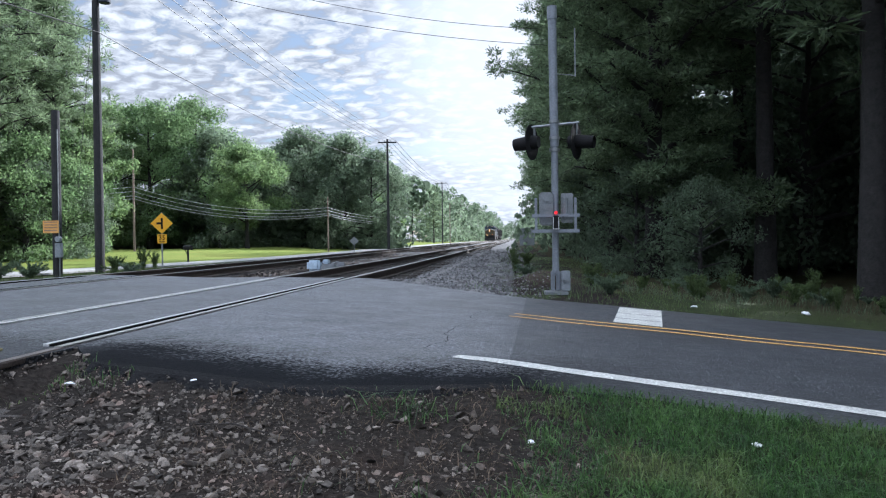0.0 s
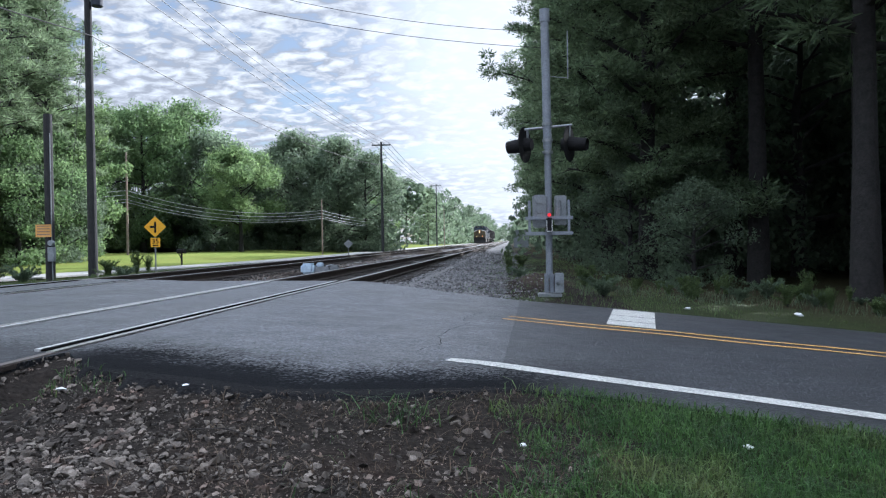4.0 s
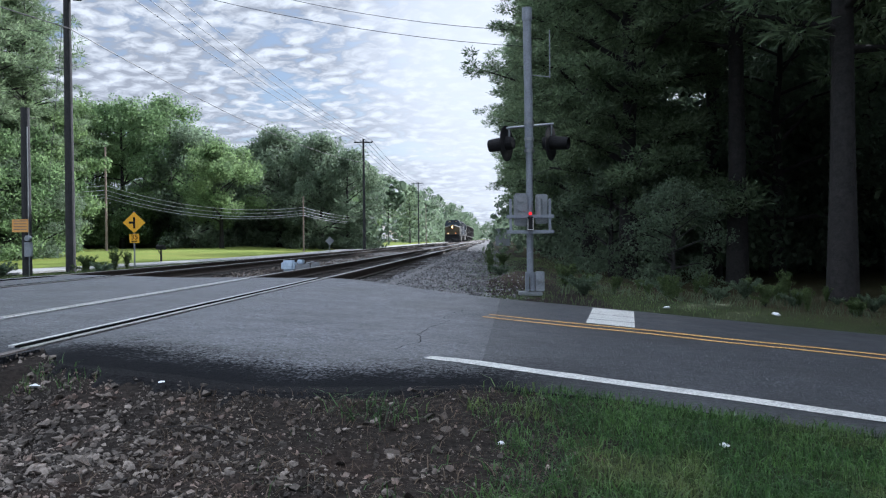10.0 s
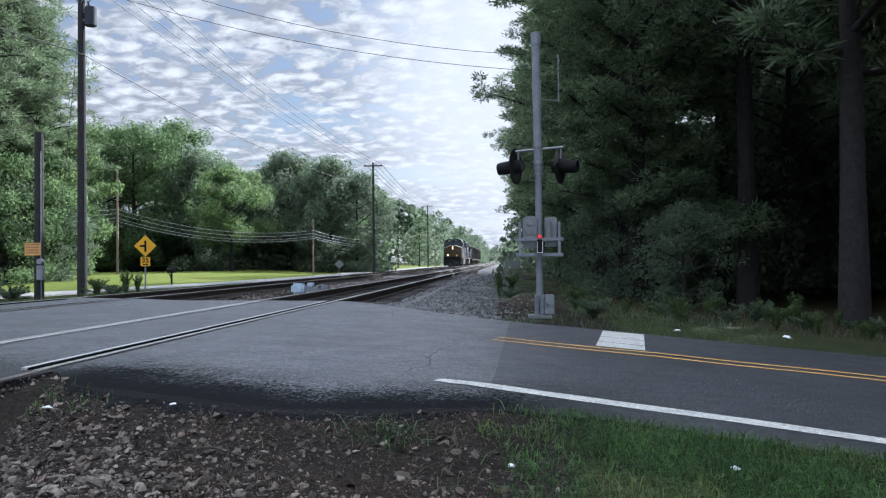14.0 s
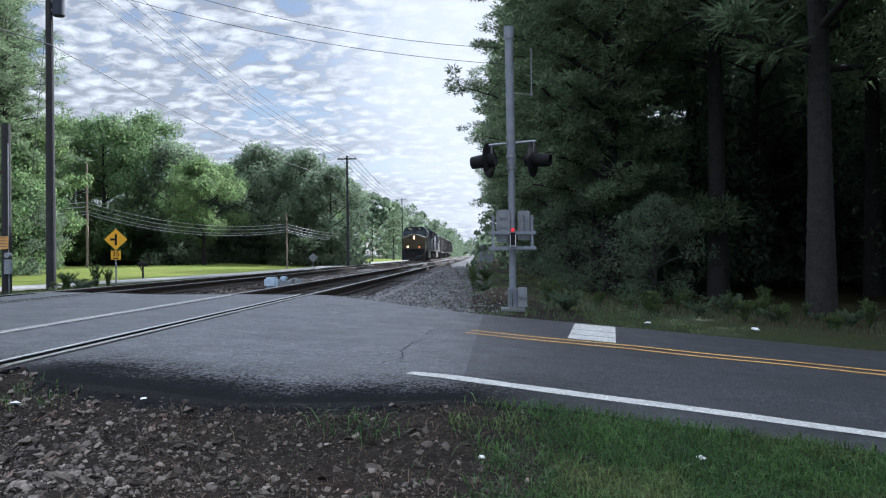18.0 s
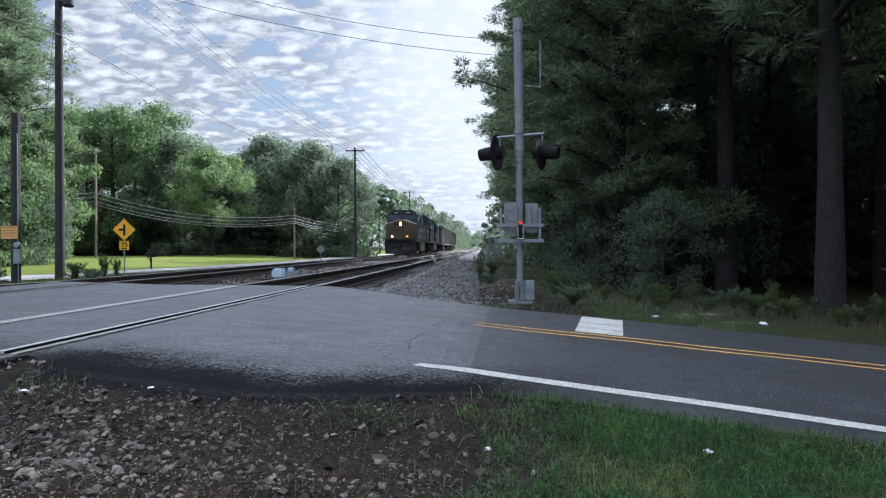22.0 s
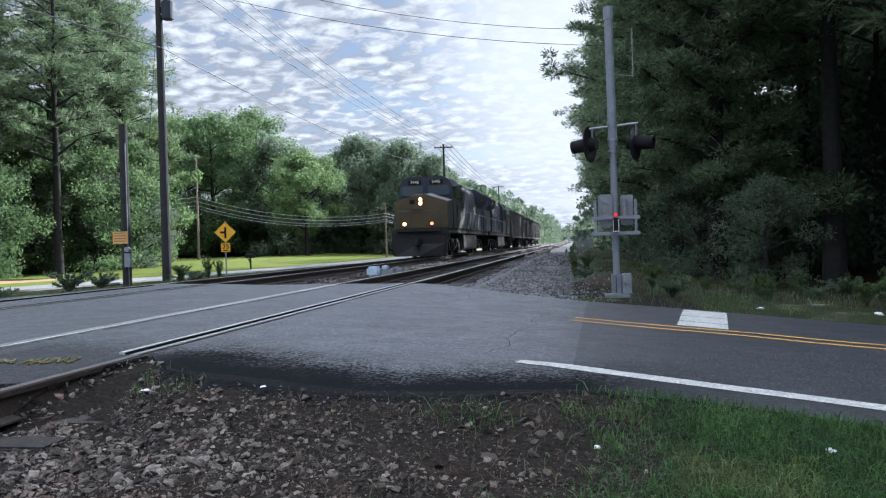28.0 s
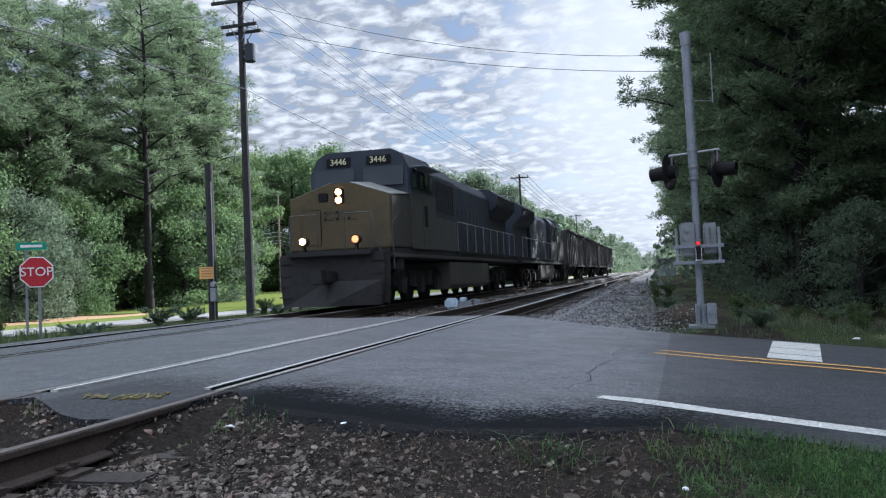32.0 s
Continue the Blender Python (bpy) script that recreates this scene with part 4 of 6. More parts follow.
grass("weeds", 30000, (1.2, 17, 6.5, 21), ground_z, (0.05, 0.24), 19, "dark low weeds at the foot of the pine wood", LEAF_C, lambda x, y: 0.0 if y < 15.2 - 0.5 * x or in_poly(x, y, ROAD_POLY) else max(0.0, min(1.0, (20.5 - 0.5 * x - y) / 3)) * max(0.15, min(1.0, 0.6 + 1.6 * noise.noise(Vector((x * 0.7, y * 0.7, 8))))), 1.1)
grass("grass", 260, (-4.45, -3.2, 3.9, 4.9), ground_z, (0.04, 0.13), 17, "green grass tuft between the rails", GRASS, lambda x, y: 0.0 if in_poly(x, y, ROAD_POLY) else max(0.0, 1 - ((x + 4.2) ** 2 + (y - 4.6) ** 2) / 0.12), 1.0)
grass("dry_grass", 6500, (-1.6, 0.5, 2.0, 4.6), ground_z, (0.02, 0.07), 18, "dry brown stalks and straw on the soil", DRY, lambda x, y: 0.0 if in_poly(x, y, ROAD_POLY) else 0.5 + 0.5 * noise.noise(Vector((x * 2, y * 2, 1))), 3.0)
# ---- trees ----


def limb_geo(rng, h, r, spread, first, count, bend=0.3):
    g = Geo()
    pts = [Vector((0, 0, -0.3))]
    k = 7
    for i in range(1, k + 1):
        pts.append(Vector((rng.normal(0, bend * 0.25 * i / k), rng.normal(0, bend * 0.25 * i / k), h * i / k)))
    g.loft(pts, [r * (1.25 if i == 0 else 1 - 0.85 * i / k) for i in range(k + 1)], 9, caps=False)
    ends = []
    for i in range(count):
        s = first + (0.97 - first) * i / max(1, count - 1)
        j = min(k - 1, int(s * k))
        p = pts[j].lerp(pts[j + 1], s * k - j)
        a = i * 2.4 + rng.normal(0, 0.4)
        reach = spread(s) * rng.uniform(0.7, 1.05)
        up = rng.uniform(0.1, 0.5) * reach
        mid = p + Vector((math.cos(a) * reach * 0.5, math.sin(a) * reach * 0.5, up * 0.7))
        end = p + Vector((math.cos(a + 0.15) * reach, math.sin(a + 0.15) * reach, up))
        rr = r * (1 - 0.85 * s) * 0.42 + 0.012
        g.loft([p, mid, end], [rr, rr * 0.65, rr * 0.2], 5, caps=False)
        ends.append((p, mid, end, reach))
    return g, ends


def broadleaf_meshes(seed, h, width, low, leaves, size, material):
    rng = np.random.default_rng(seed)
    mid = (low + 1) / 2

    def spread(s):
        t = (s - low) / (1 - low + 1e-6)
        return width * 0.5 * max(0.25, math.sin(math.pi * min(0.95, 0.16 + 0.78 * max(0, t))))
    g, ends = limb_geo(rng, h * 0.93, h * 0.018 + 0.05, spread, max(0.12, low + 0.04), 26)
    lobes = []
    for p, m, e, reach in ends:
        lobes.append((e, rng.uniform(0.16, 0.27) * width * 0.62))
        lobes.append((m.lerp(e, 0.45), rng.uniform(0.14, 0.24) * width * 0.6))
    lobes.append((Vector((0, 0, h * 0.94)), width * 0.16))
    if low < 0.06:
        for i in range(11):
            a, q = i * 2.4, rng.uniform(0.15, 0.4) * width
            lobes.append((Vector((q * math.cos(a), q * math.sin(a), h * rng.uniform(0.03, 0.14))), width * rng.uniform(0.09, 0.15)))
    c, u, v = [], [], []
    vol = np.array([l[1] ** 2 for l in lobes])
    share = (vol / vol.sum() * leaves).astype(int)
    for (p, r), k in zip(lobes, share):
        d = unit(rng, k)
        rad = r * (0.55 + 0.55 * rng.random(k)) * (1 + 0.28 * np.sin(3.1 * d[:, 0] + 2.3 * d[:, 1] * 2 + r * 9))
        c.append(np.array(p) + d * rad[:, None] * np.array([1, 1, 0.78]))
        nrm = d + 0.9 * unit(rng, k)
        nrm /= np.linalg.norm(nrm, axis=1)[:, None]
        a = np.cross(nrm, unit(rng, k))
        a /= np.linalg.norm(a, axis=1)[:, None] + 1e-9
        s = size * rng.uniform(0.6, 1.3, k)[:, None]
        u.append(a * s), v.append(np.cross(nrm, a) * s * 0.62)
    c, u, v = (np.concatenate(q) for q in (c, u, v))
    keep = c[:, 2] > h * low * 0.8
    return g.mesh("trunk", BARK, smooth=True), quads("crown", c[keep], u[keep], v[keep], material)


def pine_meshes(seed, h, width, low, tufts, size, limbs=34, blade=0.1, fill=2.6):
    """An open pine: long limbs that carry separate rounded clumps of needles."""
    rng = np.random.default_rng(seed)

    def spread(s):
        t = (s - low) / (1 - low + 1e-6)
        return width * 0.5 * (0.35 + 0.65 * math.sin(math.pi * min(1.0, 0.22 + 0.72 * t))) * rng.uniform(0.55, 1.1)
    g, ends = limb_geo(rng, h, h * 0.0095 + 0.06, spread, low, limbs, 0.5)
    clumps = []
    for p, m, e, reach in ends:
        k = max(3, int(reach * fill))
        for q in range(k):
            s = 0.3 + 0.7 * (q + rng.random()) / k
            b = m.lerp(e, (s - 0.5) * 2) if s > 0.5 else p.lerp(m, s * 2)
            off = Vector(rng.normal(0, (0.2 if fill < 3 else 0.15) * reach, 3) * np.array([1, 1, 0.45]))
            tip = b + off + Vector((0, 0, 0.1))
            g.loft([b, tip], [0.014, 0.006], 4, caps=False)
            clumps.append((np.array(tip), rng.uniform(0.32, 0.62) * (0.7 + 0.12 * reach)))
    per = max(8, tufts // len(clumps))
    c, u, v = [], [], []
    for b, r in clumps:
        d = unit(rng, per)
        d[:, 2] = d[:, 2] * 0.7 + 0.15
        rad = r * rng.uniform(0.3, 1.0, per)[:, None]
        L = size * rng.uniform(0.6, 1.2, per)[:, None]
        w = d + 0.5 * unit(rng, per)
        side = np.cross(w, unit(rng, per))
        side /= np.linalg.norm(side, axis=1)[:, None] + 1e-9
        c.append(b + d * rad * np.array([1, 1, 0.62])), v.append(w * L * 0.9), u.append(side * L * blade)
    c, u, v = (np.concatenate(q) for q in (c, u, v))
    return g.mesh("trunk", BARK, smooth=True), quads("crown", c, u, v, NEEDLE, tri=True)


def plant(meshes, x, y, turn, scale, label, category="tree", group="", z=None, name="tree"):
    trunk, crown = meshes
    ob = thing(name, label, category, group=group)
    ob.location = (x, y, (ground_z(x, y) if z is None else z))
    ob.rotation_euler = (0, 0, turn)
    ob.scale = (scale, scale, scale)
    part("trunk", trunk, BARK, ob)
    part("crown", crown, NEEDLE, ob)
    return ob


rng = np.random.default_rng(77)
BROAD = [broadleaf_meshes(21, 20, 13, 0.03, 26000, 0.17, LEAF_A), broadleaf_meshes(22, 18, 12, 0.03, 26000, 0.17, LEAF_B), broadleaf_meshes(23, 15, 12, 0.0, 26000, 0.165, LEAF_C)]
SHADE_TREE = broadleaf_meshes(24, 12.5, 10.5, 0.2, 28000, 0.13, LEAF_B)
BUSHY = [broadleaf_meshes(25, 8, 7, 0.0, 24000, 0.08, LEAF_A), broadleaf_meshes(26, 7, 6.5, 0.0, 24000, 0.078, LEAF_C)]
PINES = [pine_meshes(31, 21, 9, 0.3, 24000, 0.34, 40), pine_meshes(32, 23, 9.5, 0.36, 24000, 0.34, 40), pine_meshes(33, 19, 9, 0.24, 24000, 0.34, 40)]
EDGE_PINES = [pine_meshes(34, 20, 8.5, 0.09, 135000, 0.17, 80, 0.19, 5.0), pine_meshes(35, 22, 8.5, 0.1, 135000, 0.17, 80, 0.19, 5.0)]
SHADY = [broadleaf_meshes(27, 8, 6, 0.05, 9000, 0.085, LEAF_C), broadleaf_meshes(28, 6, 5.5, 0.0, 9000, 0.08, LEAF_C)]

# woods beyond the lawn
for x, y, k, s in [(-44, 47, 0, 0.85), (-50, 50, 1, 0.95), (-40, 40, 0, 0.8), (-46, 41, 1, 0.95), (-56, 57, 0, 0.95), (-37, 30, 1, 0.8), (-42, 33, 0, 0.9), (-52, 44, 0, 1.0), (-34.7, 62, 1, 0.62), (-40.6, 66, 1, 0.8), (-39.7, 60, 0, 0.62)]:
    plant(BROAD[k], x, y, float(rng.uniform(0, 6.28)), s, "tall leafy broadleaf tree among the pines", group="trees among the pines")
L_BROAD = ["tall broadleaf tree with a full green crown", "broadleaf tree with a light green summer crown", "broadleaf tree with haze-tinted green leaves at the lawn's far side"]
for x, y, k, s in [(-70.1, 90, 1, 1.0), (-68.9, 96, 0, 1.0), (-65.8, 100, 1, 1.05), (-61.4, 104, 0, 1.0), (-51.6, 98, 1, 1.04), (-46.8, 100, 0, 0.95), (-43.0, 106, 0, 1.04), (-50.0, 114, 0, 1.05), (-57.1, 114, 0, 1.1), (-65.8, 116, 1, 1.2), (-38.0, 101, 2, 0.95), (-28.4, 106, 2, 0.98), (-22.3, 104, 2, 0.93), (-18.8, 104, 2, 0.82), (-28.6, 118, 2, 1.08), (-34.2, 114, 2, 0.98), (-22.7, 120, 2, 0.95), (-38.1, 112, 2, 0.8), (-55, 66, 1, 0.85), (-58, 74, 0, 0.9), (-49, 60, 1, 0.7), (-62, 62, 0, 0.95), (-66, 80, 1, 1.0), (-54, 84, 2, 0.9), (-33, 176, 0, 0.75), (-31, 192, 1, 0.8)]:
    plant(BROAD[k], x, y, float(rng.uniform(0, 6.28)), s * float(rng.uniform(0.94, 1.06)), L_BROAD[k], group="woods beyond the lawn")
plant(SHADE_TREE, -31.7, 93.0, 1.0, 0.97, "single spreading light green tree on the lawn")
for x, y, k, s in [(-34, 53.5, 0, 1.1), (-37, 54, 1, 1.25), (-36, 59, 0, 1.3), (-33.2, 57.5, 1, 0.9), (-38, 52, 0, 1.2), (-35.5, 43, 0, 0.95), (-40, 46, 1, 1.0), (-30.5, 33, 1, 0.9), (-41, 40, 0, 1.05), (-45, 50, 1, 1.1), (-33.5, 38, 1, 0.85), (-29.5, 27, 0, 0.95), (-47, 56, 0, 1.1), (-38, 36, 0, 1.15), (-32, 24, 1, 1.1)]:
    plant(BUSHY[k], x, y, float(rng.uniform(0, 6.28)), s, "bushy light green broadleaf tree at the wood's edge", group="bushy trees at the wood's edge")
for x, y, k, s in [(-33.9, 49, 0, 1.12), (-36, 56, 0, 1.15), (-38, 60, 1, 1.1), (-40.5, 58, 0, 1.2), (-38.5, 63, 2, 1.25), (-35.0, 59.0, 2, 1.05), (-38.5, 47, 0, 1.0), (-40.5, 50, 1, 0.95), (-43, 44, 2, 1.0), (-36, 36, 1, 0.95), (-46, 55, 0, 0.9), (-39, 31, 0, 1.0), (-47, 48, 1, 0.9), (-41, 36, 2, 1.1), (-34, 28, 2, 0.95), (-50, 53, 1, 0.95), (-52, 62, 2, 1.0), (-36.5, 41, 0, 0.95), (-33, 31, 1, 0.9), (-30.5, 24, 0, 0.9), (-44, 38, 1, 1.0), (-48, 43, 0, 1.05)]:
    plant(PINES[k], x, y, float(rng.uniform(0, 6.28)), s, "tall pine with open branches above the undergrowth", group="pines beyond the side road")
for x, y, k, s in [(-26, 200, 0, 0.8), (-30, 215, 1, 0.8), (-24, 232, 2, 0.85), (-34, 205, 0, 0.85)]:
    plant(PINES[k], x, y, float(rng.uniform(0, 6.28)), s, "distant pine behind the utility poles", group="distant pines")

# the dark pine wood right of the track
WOOD = []
for y in np.arange(24, 150, 6.0):
    WOOD.append((3.9 + 0.012 * y + float(rng.normal(0, 0.5)), float(y), int(rng.integers(0, 2)) if y < 56 else -1, float(rng.uniform(0.9, 1.15))))
# The last ten stand out of view, added to shade the road and foreground.
for x, y in [(7.2, 17.0), (9.4, 16.3), (6.4, 23), (10.8, 15.2), (13.5, 13.2), (9.0, 21), (12.5, 18), (15.5, 15), (8, 28), (12, 25), (17, 20), (16, 11), (19.5, 12.5), (21, 9), (24, 13), (23, 18), (14, 32), (20, 27), (10, 36), (26, 24), (28, 9), (30, 16), (18, 38), (11, 46), (27, 33), (8.5, 44), (16, 52), (24, 45), (34, 22), (36, 10), (33, 34), (24, 5.5), (30, 4), (36, 2), (42, 0), (26, 8), (33, 6.5), (40, 5), (46, 2), (18, 8.5), (15, 9.5)]:
    WOOD.append((x + float(rng.normal(0, 0.4)), y + float(rng.normal(0, 0.4)), -1, float(rng.uniform(0.9, 1.15))))
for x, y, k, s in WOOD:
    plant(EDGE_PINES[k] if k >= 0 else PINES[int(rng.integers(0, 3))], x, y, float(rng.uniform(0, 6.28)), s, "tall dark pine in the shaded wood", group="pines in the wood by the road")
for x, y, s in [(4.3, 19.8, 0.42), (3.5, 24.5, 0.6), (4.9, 26.5, 0.7), (3.4, 30.0, 0.7)]:
    plant(SHADY[1], x, y, float(rng.uniform(0, 6.28)), s, "shaded understorey tree in the pine wood", group="understorey in the pine wood")
for i in range(46):
    y = float(rng.uniform(14, 70))
    x = float(rng.uniform(5, 34)) if y < 34 else float(rng.uniform(5, 20))
    if y > 31 - 0.5 * x:
        plant(SHADY[i % 2], x, y, float(rng.uniform(0, 6.28)), float(rng.uniform(0.6, 1.3)), "shaded understorey tree in the pine wood", group="understorey in the pine wood")


def far_woods(name, line, height, n, seed, label, material, leaf=0.62):
    """A far belt of trees: uneven clumps of leaves along a line."""
    r = np.random.default_rng(seed)
    c, u, v = [], [], []
    pts = np.array(line, float)
    d = np.concatenate([[0], np.cumsum(np.linalg.norm(np.diff(pts, axis=0), axis=1))])
    m = max(10, int(d[-1] / 5))
    for i in range(m):
        s = d[-1] * (i + r.random()) / m
        x, y = np.interp(s, d, pts[:, 0]), np.interp(s, d, pts[:, 1])
        h = height * r.uniform(0.65, 1.15)
        for lobe in range(7):
            q = np.array([x + r.normal(0, 3), y + r.normal(0, 3), h * (0.06 + 0.84 * lobe / 6)])
            rad = r.uniform(2.2, 3.6) * (1.15 - 0.55 * lobe / 6)
            k = n // (m * 7)
            w = unit(r, k)
            c.append(q + w * rad * (0.75 + 0.35 * r.random(k))[:, None])
            nn = w + 0.8 * unit(r, k)
            nn /= np.linalg.norm(nn, axis=1)[:, None]
            a = np.cross(nn, unit(r, k))
            a /= np.linalg.norm(a, axis=1)[:, None] + 1e-9
            z = leaf * r.uniform(0.6, 1.3, k)[:, None]
            u.append(a * z), v.append(np.cross(nn, a) * z * 0.7)
    me = quads(name, *(np.concatenate(q) for q in (c, u, v)), material)
    return tagged(new(name, me), label, "woods", kind="stuff")


far_woods("far_woods", [(-28, 250), (-26, 330), (-24, 420), (-24, 560), (-20, 800)], 19, 42000, 51, "distant woods along the railway", LEAF_C)
far_woods("far_woods", [(15, 160), (16, 240), (15, 380), (11, 620), (2, 800), (-30, 880)], 17, 42000, 52, "distant woods beside the nearer track", LEAF_C)
far_woods("far_woods", [(-88, 60), (-86, 95), (-76, 128), (-54, 136), (-34, 138), (-24, 132)], 12, 40000, 53, "woods behind the lawn", LEAF_C)
far_woods("far_woods", [(-120, -40), (-95, 10), (-70, 20), (-52, 42), (-66, 68)], 17, 36000, 54, "woods beyond the pale side road", LEAF_A)
far_woods("far_woods", [(7, 62), (13, 42), (23, 28), (35, 16), (50, -4), (66, -24)], 19, 90000, 59, "dense dark woods behind the first pines", LEAF_C, 0.34)
far_woods("far_woods", [(9, 40), (13, 30), (20, 27), (28, 20), (36, 8), (46, -8)], 6, 50000, 56, "shaded undergrowth inside the pine wood", LEAF_C, 0.2)
far_woods("far_woods", [(8.8, 50), (9.8, 75), (11.0, 110), (12.5, 150)], 8, 40000, 57, "undergrowth along the track", LEAF_C, 0.26)
far_woods("far_woods", [(-84, 78), (-70, 96), (-56, 104), (-44, 110), (-30, 110), (-17, 110)], 6, 34000, 58, "undergrowth below the trees beyond the lawn", LEAF_C, 0.36)
far_woods("far_woods", [(16, 70), (30, 52), (40, 38), (48, 20), (60, 0), (75, -25)], 20, 60000, 55, "dense woods behind the pines", LEAF_C, 0.5)

# ---- train ----
SIDE_TAN = surface("dusty_side_paint", (0.048, 0.046, 0.042), (0.07, 0.066, 0.058), 1.2, 0.6, 0.1, 30, c3=(0.055, 0.05, 0.045), big=0.5)
# Paler than the nose sides: reflected sky put into the colour.
NOSE_TOP = surface("nose_top_sky_sheen", (0.15, 0.15, 0.14), (0.2, 0.2, 0.19), 2, 0.45, 0.05, 30)
EMBLEM = surface("faded_dark_emblem_paint", (0.045, 0.035, 0.03), (0.06, 0.048, 0.038), 5, 0.6, 0, 30)
DIGITS = surface("pale_yellow_digits", (0.6, 0.55, 0.35), (0.66, 0.6, 0.4), 5, 0.5, 0, 30)


def wheelset(parent, y, r=0.53):
    ws = new("wheelset")
    ws.parent = parent
    ws.location = (0, y, r)
    for s in (-1, 1):
        g = Geo().rod((s * 0.69, 0, 0), (s * 0.82, 0, 0), r, r, 24)
        g.rod((s * 0.655, 0, 0), (s * 0.69, 0, 0), r + 0.028, r + 0.028, 24)
        for k in range(6):
            a = k * math.pi / 3
            g.rod((s * 0.815, 0.3 * math.cos(a), 0.3 * math.sin(a)), (s * 0.83, 0.3 * math.cos(a), 0.3 * math.sin(a)), 0.06, 0.06, 8)
        part("wheel", g, GRIME, ws)
    part("axle", Geo().rod((-0.95, 0, 0), (0.95, 0, 0), 0.09, 0.09, 12), GRIME, ws)
    return ws


def bogie_frame(parent, ys, r):
    y0, y1 = ys[0] - 0.75, ys[-1] + 0.75
    for s in (-1, 1):
        g = Geo()
        g.prism([(y0, 0.62), (y0 + 0.35, 0.5), (y1 - 0.35, 0.5), (y1, 0.62), (y1, 0.9), (y1 - 0.5, 1.02), (y0 + 0.5, 1.02), (y0, 0.9)], s * 1.0, s * 1.16, "x")
        for y in ys:
            g.box(min(s * 1.12, s * 1.28), max(s * 1.12, s * 1.28), y - 0.2, y + 0.2, r - 0.2, r + 0.26)
        for a, b in zip(ys, ys[1:]):
            m = (a + b) / 2
            for k in (-0.14, 0.14):
                g.rod((s * 1.2, m + k, 0.55), (s * 1.2, m + k, 0.98), 0.09, 0.09, 10)
        part("bogie_side", g, GRIME, parent, "grimy bogie side frame with springs", bevel=0.015)


def railing(parent, pts, posts, name="handrail", material=None):
    g = Geo().tube(pts, 0.019, 6)
    for a, b in posts:
        g.rod(a, b, 0.017, 0.017, 6)
    return part(name, g, material or ENGINE_GREY, parent, "steel handrail")


def text_mesh(text, size, depth=0.01):
    cu = bpy.data.curves.new("lettering", "FONT")
    cu.body, cu.size, cu.extrude, cu.align_x, cu.align_y = text, size, depth, "CENTER", "CENTER"
    ob = bpy.data.objects.new("lettering", cu)
    scene.collection.objects.link(ob)
    dg = bpy.context.evaluated_depsgraph_get()
    me = bpy.data.meshes.new_from_object(ob.evaluated_get(dg))
    bpy.data.objects.remove(ob)
    return me


def lettering(text, size, material, m, parent):
    me = text_mesh(text, size)
    me.materials.clear()
    me.materials.append(material)
    ob = new("lettering", me)
    ob.parent = parent
    ob.matrix_local = m
    return ob


FACE = Matrix.Rotation(radians(90), 4, "X")      # stands lettering up, read from the -y side
AXLES = [3.1, 5.0, 6.95, 15.3, 17.25, 19.15]


